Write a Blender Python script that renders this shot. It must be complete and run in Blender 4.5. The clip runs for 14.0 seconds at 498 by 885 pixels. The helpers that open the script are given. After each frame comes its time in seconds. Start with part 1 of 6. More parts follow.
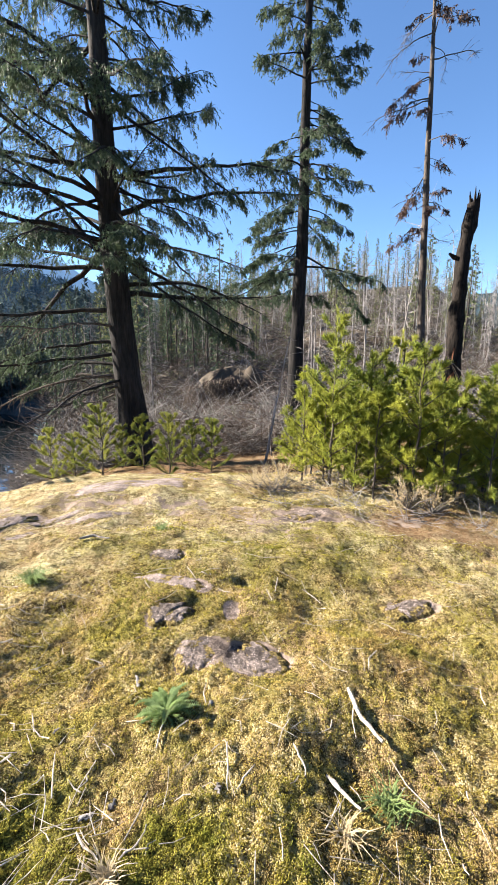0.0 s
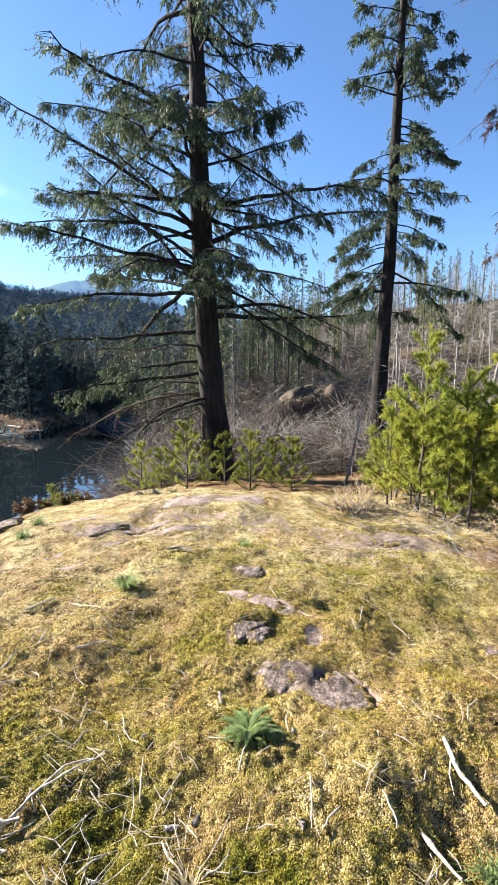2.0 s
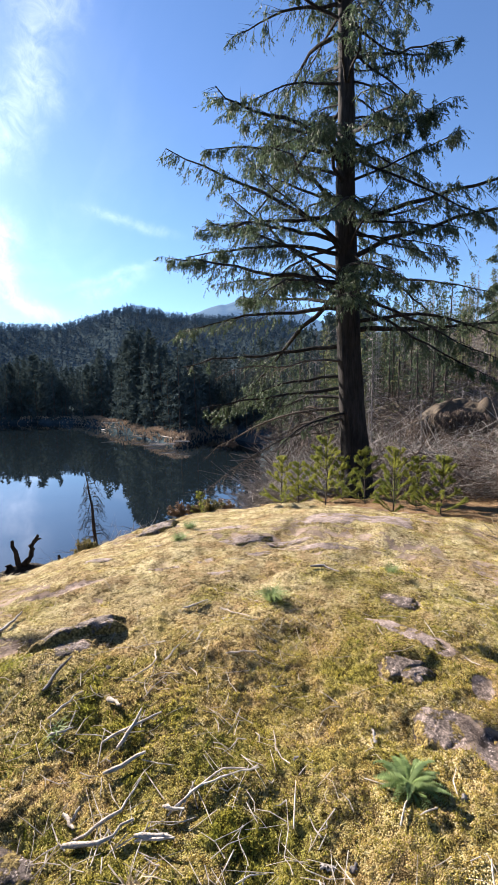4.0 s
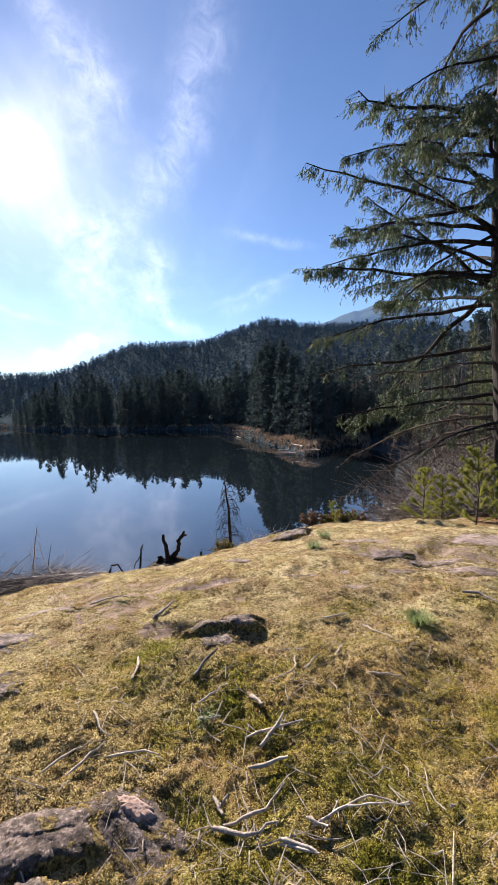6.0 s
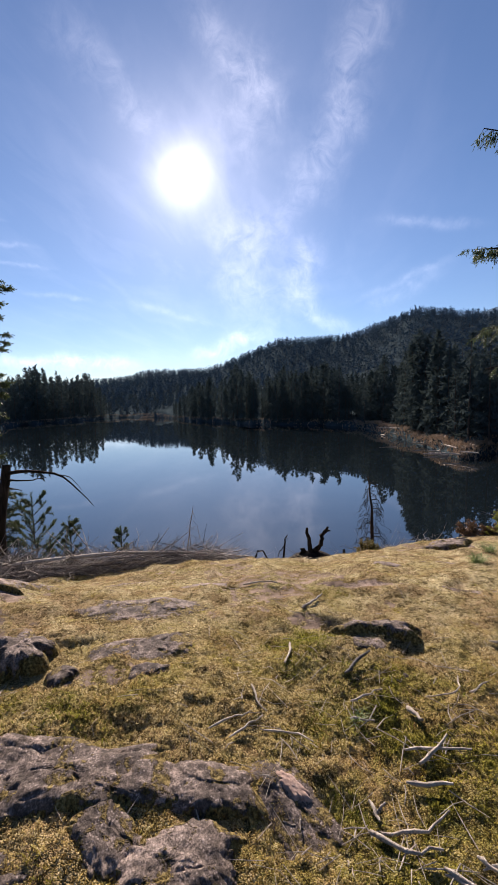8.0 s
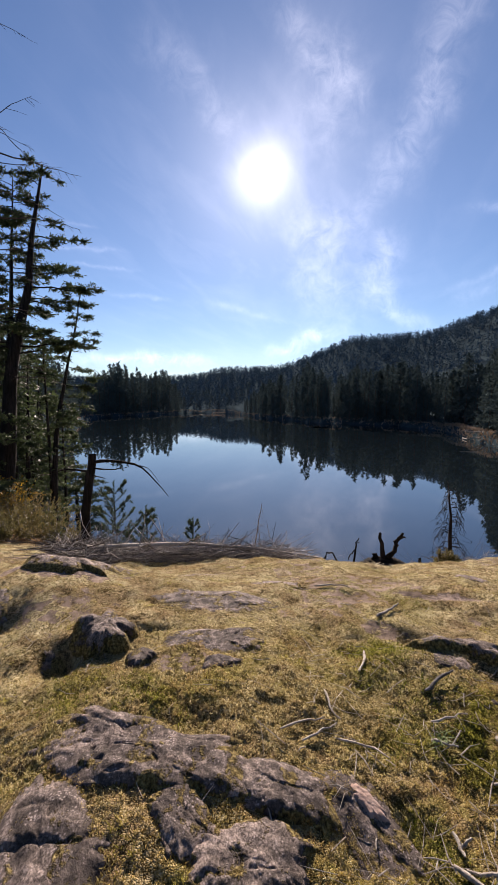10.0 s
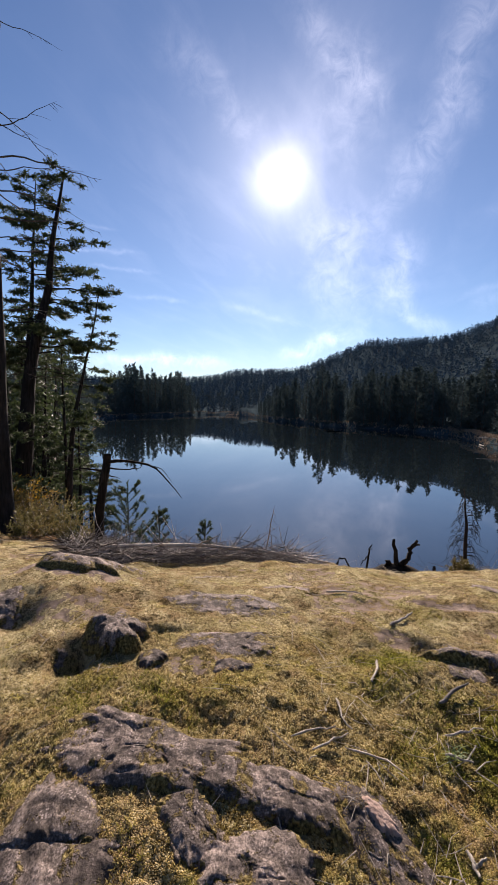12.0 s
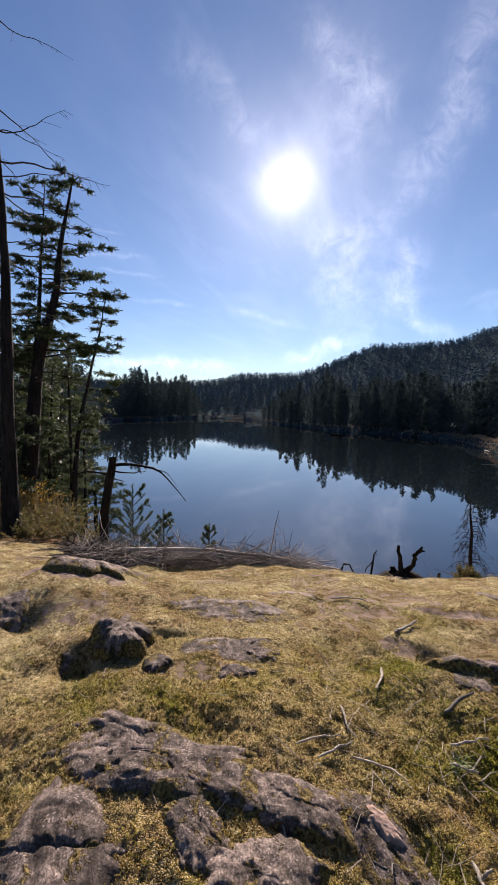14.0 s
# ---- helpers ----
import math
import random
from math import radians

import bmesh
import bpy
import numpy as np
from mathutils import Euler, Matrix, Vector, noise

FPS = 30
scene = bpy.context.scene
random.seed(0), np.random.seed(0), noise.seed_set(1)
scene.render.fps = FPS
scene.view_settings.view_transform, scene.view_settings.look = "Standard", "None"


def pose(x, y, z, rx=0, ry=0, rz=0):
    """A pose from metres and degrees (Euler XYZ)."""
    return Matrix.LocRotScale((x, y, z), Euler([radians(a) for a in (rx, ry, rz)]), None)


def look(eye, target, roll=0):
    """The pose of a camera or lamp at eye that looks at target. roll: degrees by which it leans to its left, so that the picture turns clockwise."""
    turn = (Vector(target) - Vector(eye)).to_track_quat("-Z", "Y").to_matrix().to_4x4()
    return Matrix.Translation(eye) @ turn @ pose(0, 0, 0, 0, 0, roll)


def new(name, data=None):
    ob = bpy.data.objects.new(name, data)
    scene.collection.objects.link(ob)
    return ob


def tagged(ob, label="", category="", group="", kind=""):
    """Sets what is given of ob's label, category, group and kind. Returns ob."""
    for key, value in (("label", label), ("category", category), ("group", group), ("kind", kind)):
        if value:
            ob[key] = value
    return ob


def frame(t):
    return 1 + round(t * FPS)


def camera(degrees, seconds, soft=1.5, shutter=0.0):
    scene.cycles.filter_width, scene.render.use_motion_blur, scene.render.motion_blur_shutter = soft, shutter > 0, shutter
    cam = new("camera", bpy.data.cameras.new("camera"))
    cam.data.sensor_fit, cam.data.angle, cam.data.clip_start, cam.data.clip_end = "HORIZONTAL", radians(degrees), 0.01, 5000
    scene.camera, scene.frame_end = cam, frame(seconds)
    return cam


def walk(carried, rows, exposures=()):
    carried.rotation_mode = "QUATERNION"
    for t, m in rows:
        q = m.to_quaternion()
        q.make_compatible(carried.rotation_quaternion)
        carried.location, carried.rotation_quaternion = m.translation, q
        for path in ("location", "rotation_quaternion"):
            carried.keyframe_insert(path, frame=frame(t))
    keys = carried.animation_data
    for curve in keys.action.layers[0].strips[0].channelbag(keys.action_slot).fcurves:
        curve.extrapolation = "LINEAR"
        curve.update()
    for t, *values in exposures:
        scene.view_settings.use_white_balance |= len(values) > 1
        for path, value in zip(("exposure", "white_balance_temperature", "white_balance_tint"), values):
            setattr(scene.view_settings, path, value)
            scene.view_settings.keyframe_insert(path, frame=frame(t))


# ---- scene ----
# camera: a person turning on the spot on a mossy bluff above a lake
cam = camera(61.78, 14.0)
ROWS = [
    (0.0, 0.0000, 0.0000, 1.6000, 0.00, -12.00, -0.00),
    (0.5, -0.0122, 0.0012, 1.5988, 1.76, -11.16, 0.04),
    (1.0, -0.0272, -0.0024, 1.6124, 4.04, -10.44, -0.10),
    (1.5, -0.0461, -0.0038, 1.6125, 7.22, -9.92, -0.18),
    (2.0, -0.0541, -0.0052, 1.6130, 10.82, -9.57, -0.28),
    (2.5, -0.0938, 0.0133, 1.6111, 15.04, -9.22, -0.51),
    (3.0, -0.1163, 0.0109, 1.6221, 19.73, -8.67, -0.81),
    (3.5, -0.1438, -0.0041, 1.6278, 24.51, -8.02, -0.99),
    (6.0, -0.2348, -0.0624, 1.6235, 46.93, -5.72, -1.97),
    (6.5, -0.2442, -0.0762, 1.6261, 51.64, -5.70, -1.97),
    (7.0, -0.2553, -0.1023, 1.6287, 56.58, -5.67, -1.71),
    (7.5, -0.2804, -0.1362, 1.6247, 61.56, -5.74, -1.49),
    (8.0, -0.2949, -0.1617, 1.6236, 66.17, -5.86, -1.19),
    (8.5, -0.3114, -0.1713, 1.6234, 69.64, -6.05, -1.00),
    (9.0, -0.3214, -0.1881, 1.6241, 72.46, -6.15, -0.73),
    (11.5, -0.3426, -0.2191, 1.6304, 77.20, -5.88, 0.68),
    (12.0, -0.3424, -0.2215, 1.6333, 77.49, -5.76, 0.86),
    (12.5, -0.3389, -0.2239, 1.6373, 77.65, -5.67, 0.96),
    (13.0, -0.3378, -0.2245, 1.6399, 77.81, -5.56, 0.99),
    (13.5, -0.3369, -0.2312, 1.6445, 77.97, -5.41, 1.08),
    (14.0, -0.3304, -0.2365, 1.6505, 78.08, -5.26, 1.23),
]


def aim(x, y, z, yaw, pitch, roll):
    a, e = radians(yaw), radians(pitch)
    way = Vector((-math.sin(a) * math.cos(e), math.cos(a) * math.cos(e), math.sin(e)))
    return look((x, y, z), Vector((x, y, z)) + way * 10, roll)


EXPOSURES = [(0.0, 2.42, 6500, 12), (2.5, 2.42, 6500, 12), (3.5, 2.2, 6500, 15), (6.0, 1.62, 6700, 20), (7.0, 1.36, 6850, 22), (9.0, 1.14, 6900, 23), (14.0, 1.14, 6900, 23)]
walk(cam, [(r[0], aim(*r[1:])) for r in ROWS], EXPOSURES)

# ---- daylight ----
SUN_AZ, SUN_EL = 73.9, 26.7
SUN = Vector((-math.sin(radians(SUN_AZ)) * math.cos(radians(SUN_EL)), math.cos(radians(SUN_AZ)) * math.cos(radians(SUN_EL)), math.sin(radians(SUN_EL))))
lamp = bpy.data.lights.new("sun", "SUN")
lamp.energy, lamp.angle, lamp.color = 5.0, radians(0.6), (1.0, 0.925, 0.80)
new("sun", lamp).matrix_world = look(SUN * 50, (0, 0, 0))


def wire(tree, a, b):
    tree.links.new(a, b)


def node(tree, kind, **values):
    n = tree.nodes.new(kind)
    for key, value in values.items():
        n.inputs[key[2:].replace("_", " ")].default_value = value
    return n


def math_node(tree, op, a, b=None, clamp=False):
    n = tree.nodes.new("ShaderNodeMath")
    n.operation, n.use_clamp = op, clamp
    for i, v in enumerate((a, b)):
        if v is None:
            continue
        if isinstance(v, (int, float)):
            n.inputs[i].default_value = v
        else:
            wire(tree, v, n.inputs[i])
    return n.outputs[0]


def ramp(tree, fac, stops, interpolation="LINEAR"):
    n = tree.nodes.new("ShaderNodeValToRGB")
    n.color_ramp.interpolation = interpolation
    while len(n.color_ramp.elements) < len(stops):
        n.color_ramp.elements.new(0.5)
    for e, (p, c) in zip(n.color_ramp.elements, stops):
        e.position, e.color = p, (*c, 1) if len(c) == 3 else c
    wire(tree, fac, n.inputs[0])
    return n.outputs[0]


def mix(tree, fac, a, b, blend="MIX"):
    n = tree.nodes.new("ShaderNodeMix")
    n.data_type, n.blend_type = "RGBA", blend
    for sock, v in ((n.inputs[0], fac), (n.inputs[6], a), (n.inputs[7], b)):
        if isinstance(v, (int, float)):
            sock.default_value = v
        elif isinstance(v, tuple):
            sock.default_value = (*v, 1)
        else:
            wire(tree, v, sock)
    return n.outputs[2]


def noise_tex(tree, vector, scale, detail=5.0, rough=0.55, distortion=0.0):
    n = node(tree, "ShaderNodeTexNoise", i_Scale=scale, i_Detail=detail, i_Roughness=rough, i_Distortion=distortion)
    if vector is not None:
        wire(tree, vector, n.inputs["Vector"])
    return n.outputs[0]


world = bpy.data.worlds.new("sky")
scene.world = world
world.use_nodes = True
wt = world.node_tree
wt.nodes.clear()
sky = node(wt, "ShaderNodeTexSky")
sky.sky_type, sky.sun_disc, sky.sun_elevation, sky.sun_rotation = "NISHITA", False, radians(SUN_EL), radians(-SUN_AZ)
sky.altitude, sky.air_density, sky.dust_density, sky.ozone_density = 200, 1.0, 0.12, 3.0
ray_dir = node(wt, "ShaderNodeTexCoord").outputs["Generated"]
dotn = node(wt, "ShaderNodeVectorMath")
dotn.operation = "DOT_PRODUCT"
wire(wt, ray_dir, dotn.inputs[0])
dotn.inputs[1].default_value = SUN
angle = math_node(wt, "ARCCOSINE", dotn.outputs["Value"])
# thin ice cloud: streaks on a plane high above, brighter towards the sun (forward scattering)
sep = node(wt, "ShaderNodeSeparateXYZ")
wire(wt, ray_dir, sep.inputs[0])
up = math_node(wt, "MAXIMUM", sep.outputs["Z"], 0.03)
plane = node(wt, "ShaderNodeCombineXYZ")
for axis, k in (("X", 0), ("Y", 1)):
    wire(wt, math_node(wt, "DIVIDE", sep.outputs[axis], math_node(wt, "ADD", up, 0.12)), plane.inputs[k])


def streaks(turn, across, scale, low, high, bend):
    """Cirrus drawn out along one bearing."""
    spin, pull = node(wt, "ShaderNodeMapping"), node(wt, "ShaderNodeMapping")
    spin.inputs["Rotation"].default_value = (0, 0, radians(turn))
    pull.inputs["Scale"].default_value = (1, across, 1)
    wire(wt, plane.outputs[0], spin.inputs[0])
    wire(wt, spin.outputs[0], pull.inputs[0])
    return ramp(wt, noise_tex(wt, pull.outputs[0], scale, 6, 0.55, bend), [(low, (0, 0, 0)), (high, (1, 1, 1))])


def vec(op, a, b=None):
    n = node(wt, "ShaderNodeVectorMath")
    n.operation = op
    for k, v in enumerate((a, b)):
        if isinstance(v, tuple):
            n.inputs[k].default_value = v
        elif v is not None:
            wire(wt, v, n.inputs[k])
    return n.outputs["Value"] if op in ("DOT_PRODUCT", "LENGTH") else n.outputs["Vector"]


# bearing and height of a direction in degrees, frayed by noise, on which the cirrus plumes are drawn
chart = node(wt, "ShaderNodeCombineXYZ")
wire(wt, math_node(wt, "MULTIPLY", math_node(wt, "ARCTAN2", math_node(wt, "MULTIPLY", sep.outputs["X"], -1.0), sep.outputs["Y"]), 180 / math.pi * 0.92), chart.inputs[0])
wire(wt, math_node(wt, "MULTIPLY", math_node(wt, "ARCSINE", sep.outputs["Z"]), 180 / math.pi), chart.inputs[1])
fray_noise = node(wt, "ShaderNodeTexNoise", i_Scale=9.0, i_Detail=6.0, i_Roughness=0.62)
wire(wt, ray_dir, fray_noise.inputs["Vector"])
fray = vec("SUBTRACT", fray_noise.outputs["Color"], (0.5, 0.5, 0.5))
lumps_in_cloud = ramp(wt, noise_tex(wt, ray_dir, 24.0, 7, 0.65, 0.6), [(0.34, (0.12, 0.12, 0.12)), (0.66, (1, 1, 1))])


def plume(az0, el0, az1, el1, wide, much):
    """One wisp of cirrus between two directions: strongest in its middle, ragged at the sides."""
    ragged = vec("ADD", chart.outputs[0], vec("MULTIPLY", fray, (2.6 * wide + 1.6,) * 2 + (0.0,)))
    a, d = Vector((az0 * 0.92, el0, 0)), Vector(((az1 - az0) * 0.92, el1 - el0, 0))
    rel = vec("SUBTRACT", ragged, tuple(a))
    lengthwise = math_node(wt, "SUBTRACT", math_node(wt, "DIVIDE", vec("DOT_PRODUCT", rel, tuple(d)), d.length_squared / 2), 1.0)
    across_ = math_node(wt, "DIVIDE", vec("DOT_PRODUCT", rel, tuple(Vector((-d.y, d.x, 0)).normalized())), wide)
    body = math_node(wt, "ADD", math_node(wt, "MULTIPLY", across_, across_), math_node(wt, "POWER", math_node(wt, "ABSOLUTE", lengthwise), 4.0))
    return math_node(wt, "MULTIPLY", math_node(wt, "POWER", 2.718, math_node(wt, "MULTIPLY", body, -1.0)), much)


PLUMES = [(49.0, 42.0, 57.4, 26.0, 2.1, 0.8), (57.0, 28.0, 62.5, 19.5, 1.6, 0.4), (57.5, 20.0, 60.2, 11.5, 1.7, 1.0), (59.5, 12.0, 52.5, 8.8, 0.9, 0.9), (72.0, 40.0, 63.0, 34.5, 2.2, 0.55), (63.0, 37.0, 66.0, 29.0, 3.0, 0.4),
          (67.0, 23.0, 64.0, 9.0, 3.4, 0.6), (99.0, 4.6, 81.0, 5.2, 0.8, 1.5), (73.5, 6.0, 64.5, 8.8, 0.8, 1.3), (101.5, 17.6, 92.5, 17.9, 0.22, 0.55), (97.5, 16.2, 91.0, 15.9, 0.2, 0.5), (93.5, 13.2, 86.5, 12.7, 0.25, 0.5), (101.0, 20.6, 95.0, 20.2, 0.2, 0.35),
          (51.0, 12.5, 40.5, 16.2, 0.4, 0.4), (49.5, 21.0, 38.5, 19.2, 0.5, 0.55), (49.5, 11.5, 41.5, 15.0, 0.8, 0.5), (81.0, 12.6, 72.0, 10.5, 0.4, 0.4), (88.0, 38.0, 78.0, 31.0, 2.2, 0.35)]
plumes = plume(*PLUMES[0])
for p_ in PLUMES[1:]:
    plumes = math_node(wt, "ADD", plumes, plume(*p_))
broad = streaks(22, 1.8, 0.8, 0.46, 0.70, 0.6)
wisps = streaks(34, 3.2, 1.7, 0.48, 0.80, 0.5)
# thin cloud lies round the sun and thins out towards the clear side of the sky
near_sun = ramp(wt, math_node(wt, "DIVIDE", angle, math.pi), [(0.0, (1, 1, 1)), (0.09, (0.7, 0.7, 0.7)), (0.17, (0.20, 0.20, 0.20)), (0.31, (0.04, 0.04, 0.04)), (0.55, (0.0, 0.0, 0.0))])
thin = math_node(wt, "MULTIPLY", math_node(wt, "ADD", math_node(wt, "MULTIPLY", broad, 0.4), math_node(wt, "MULTIPLY", wisps, 0.35)), near_sun)
cloud = math_node(wt, "ADD", thin, math_node(wt, "MULTIPLY", plumes, math_node(wt, "MULTIPLY", lumps_in_cloud, 1.5)))
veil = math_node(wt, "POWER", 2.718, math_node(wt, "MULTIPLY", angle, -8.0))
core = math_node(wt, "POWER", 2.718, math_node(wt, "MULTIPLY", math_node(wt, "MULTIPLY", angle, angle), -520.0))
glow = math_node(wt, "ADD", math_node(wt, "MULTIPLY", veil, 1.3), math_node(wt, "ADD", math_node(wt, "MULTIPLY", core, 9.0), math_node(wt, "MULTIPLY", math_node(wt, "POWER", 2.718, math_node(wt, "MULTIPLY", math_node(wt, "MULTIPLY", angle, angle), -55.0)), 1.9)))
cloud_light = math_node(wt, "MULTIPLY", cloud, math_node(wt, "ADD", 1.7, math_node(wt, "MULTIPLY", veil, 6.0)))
tinted = mix(wt, 1.0, sky.outputs[0], (0.81, 0.98, 1.13), "MULTIPLY")
total = node(wt, "ShaderNodeVectorMath")
total.operation = "ADD"
wire(wt, tinted, total.inputs[0])
bright = node(wt, "ShaderNodeCombineXYZ")
haze = math_node(wt, "MULTIPLY", math_node(wt, "POWER", 2.718, math_node(wt, "MULTIPLY", up, -14.0)), 0.4)
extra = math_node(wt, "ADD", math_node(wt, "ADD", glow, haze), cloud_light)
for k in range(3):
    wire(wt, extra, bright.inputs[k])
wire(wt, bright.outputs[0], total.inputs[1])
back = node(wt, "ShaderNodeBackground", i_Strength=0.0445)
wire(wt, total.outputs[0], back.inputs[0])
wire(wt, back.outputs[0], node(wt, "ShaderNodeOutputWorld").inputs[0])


# ---- materials ----
def material(name):
    m = bpy.data.materials.new(name)
    m.use_nodes = True
    t = m.node_tree
    t.nodes.clear()
    return m, t


def finish(t, colour, rough, bump=None, strength=0.5, distance=0.02, translucent=None, specular=0.3):
    p = t.nodes.new("ShaderNodeBsdfPrincipled")
    for name, v in (("Base Color", colour), ("Roughness", rough)):
        if isinstance(v, (int, float)):
            p.inputs[name].default_value = v
        elif isinstance(v, tuple):
            p.inputs[name].default_value = (*v, 1)
        else:
            wire(t, v, p.inputs[name])
    p.inputs["Specular IOR Level"].default_value = specular
    if bump is not None:
        b = node(t, "ShaderNodeBump", i_Strength=strength, i_Distance=distance)
        wire(t, bump, b.inputs["Height"])
        wire(t, b.outputs[0], p.inputs["Normal"])
    out = t.nodes.new("ShaderNodeOutputMaterial")
    if translucent:
        tr = t.nodes.new("ShaderNodeBsdfTranslucent")
        wire(t, colour, tr.inputs[0])
        ms = node(t, "ShaderNodeMixShader", i_Fac=translucent)
        wire(t, p.outputs[0], ms.inputs[1])
        wire(t, tr.outputs[0], ms.inputs[2])
        wire(t, ms.outputs[0], out.inputs[0])
    else:
        wire(t, p.outputs[0], out.inputs[0])
    return p


def place(t):
    return node(t, "ShaderNodeNewGeometry").outputs["Position"]


def island(t):
    return node(t, "ShaderNodeNewGeometry").outputs["Random Per Island"]


def foliage(name, dark, light, translucent=0.3, yellow=None, gloss=0.25):
    m, t = material(name)
    c = ramp(t, island(t), [(0.0, dark), (1.0, light)])
    patch = ramp(t, noise_tex(t, place(t), 1.1, 3), [(0.35, (0, 0, 0)), (0.7, (1, 1, 1))])
    c = mix(t, patch, c, yellow if yellow else light)
    finish(t, c, 0.6, translucent=translucent, specular=gloss)
    return m


def bark(name, dark, light, scale=9.0):
    m, t = material(name)
    stretch = node(t, "ShaderNodeMapping")
    stretch.inputs["Scale"].default_value = (1, 1, 0.14)
    wire(t, place(t), stretch.inputs[0])
    n = noise_tex(t, stretch.outputs[0], scale * 2.2, 7, 0.65, 0.4)
    big = noise_tex(t, place(t), 1.3, 3)
    c = mix(t, ramp(t, big, [(0.3, (0, 0, 0)), (0.75, (1, 1, 1))]), ramp(t, n, [(0.35, dark), (0.68, light)]), ramp(t, n, [(0.3, tuple(v * 0.6 for v in dark)), (0.7, dark)]))
    finish(t, c, 0.9, n, 0.9, 0.03, specular=0.08)
    return m


def stone_nodes(t, vec, stops=((0.048, 0.038, 0.033), (0.142, 0.112, 0.095), (0.36, 0.282, 0.24))):
    n = noise_tex(t, vec, 5.0, 8, 0.62)
    fine = noise_tex(t, vec, 110.0, 6, 0.72)
    grit = noise_tex(t, vec, 24.0, 8, 0.7)
    lich = noise_tex(t, vec, 17.0, 6, 0.65)
    specks = node(t, "ShaderNodeTexVoronoi", i_Scale=95.0)
    wire(t, vec, specks.inputs["Vector"])
    c = ramp(t, math_node(t, "ADD", math_node(t, "MULTIPLY", n, 0.45), math_node(t, "MULTIPLY", grit, 0.55)), [(0.42, stops[0]), (0.5, stops[1]), (0.59, stops[2])])
    c = mix(t, ramp(t, fine, [(0.42, (0.75, 0.75, 0.75)), (0.56, (0, 0, 0))]), c, tuple(v * 0.8 for v in stops[0]))
    # pale crusts of lichen, whole in some places and broken into specks in others
    crust = math_node(t, "MULTIPLY", ramp(t, lich, [(0.49, (0, 0, 0)), (0.60, (1, 1, 1))]), ramp(t, specks.outputs["Distance"], [(0.25, (0.85, 0.85, 0.85)), (0.42, (0.1, 0.1, 0.1))]))
    c = mix(t, crust, c, (0.44, 0.36, 0.325))
    h = math_node(t, "ADD", math_node(t, "MULTIPLY", grit, 0.42), math_node(t, "MULTIPLY", fine, 0.34))
    return c, h


def stone(name, mossy=0.57, **tone):
    m, t = material(name)
    pos = place(t)
    c, h = stone_nodes(t, pos, **tone)
    fine = noise_tex(t, pos, 70.0, 4, 0.65)
    rim = node(t, "ShaderNodeAttribute")
    rim.attribute_name = "rim"
    creep = math_node(t, "ADD", noise_tex(t, pos, 9.0, 6, 0.7), math_node(t, "MULTIPLY", rim.outputs["Fac"], 0.19))
    grown = ramp(t, creep, [(mossy, (0, 0, 0)), (mossy + 0.04, (1, 1, 1))])
    c = mix(t, grown, c, ramp(t, fine, [(0.35, (0.03, 0.021, 0.008)), (0.5, (0.16, 0.115, 0.035)), (0.68, (0.40, 0.31, 0.13))]))
    h = math_node(t, "ADD", h, math_node(t, "MULTIPLY", grown, math_node(t, "ADD", fine, 0.3)))
    finish(t, c, 0.85, h, 1.0, 0.022, specular=0.15)
    return m


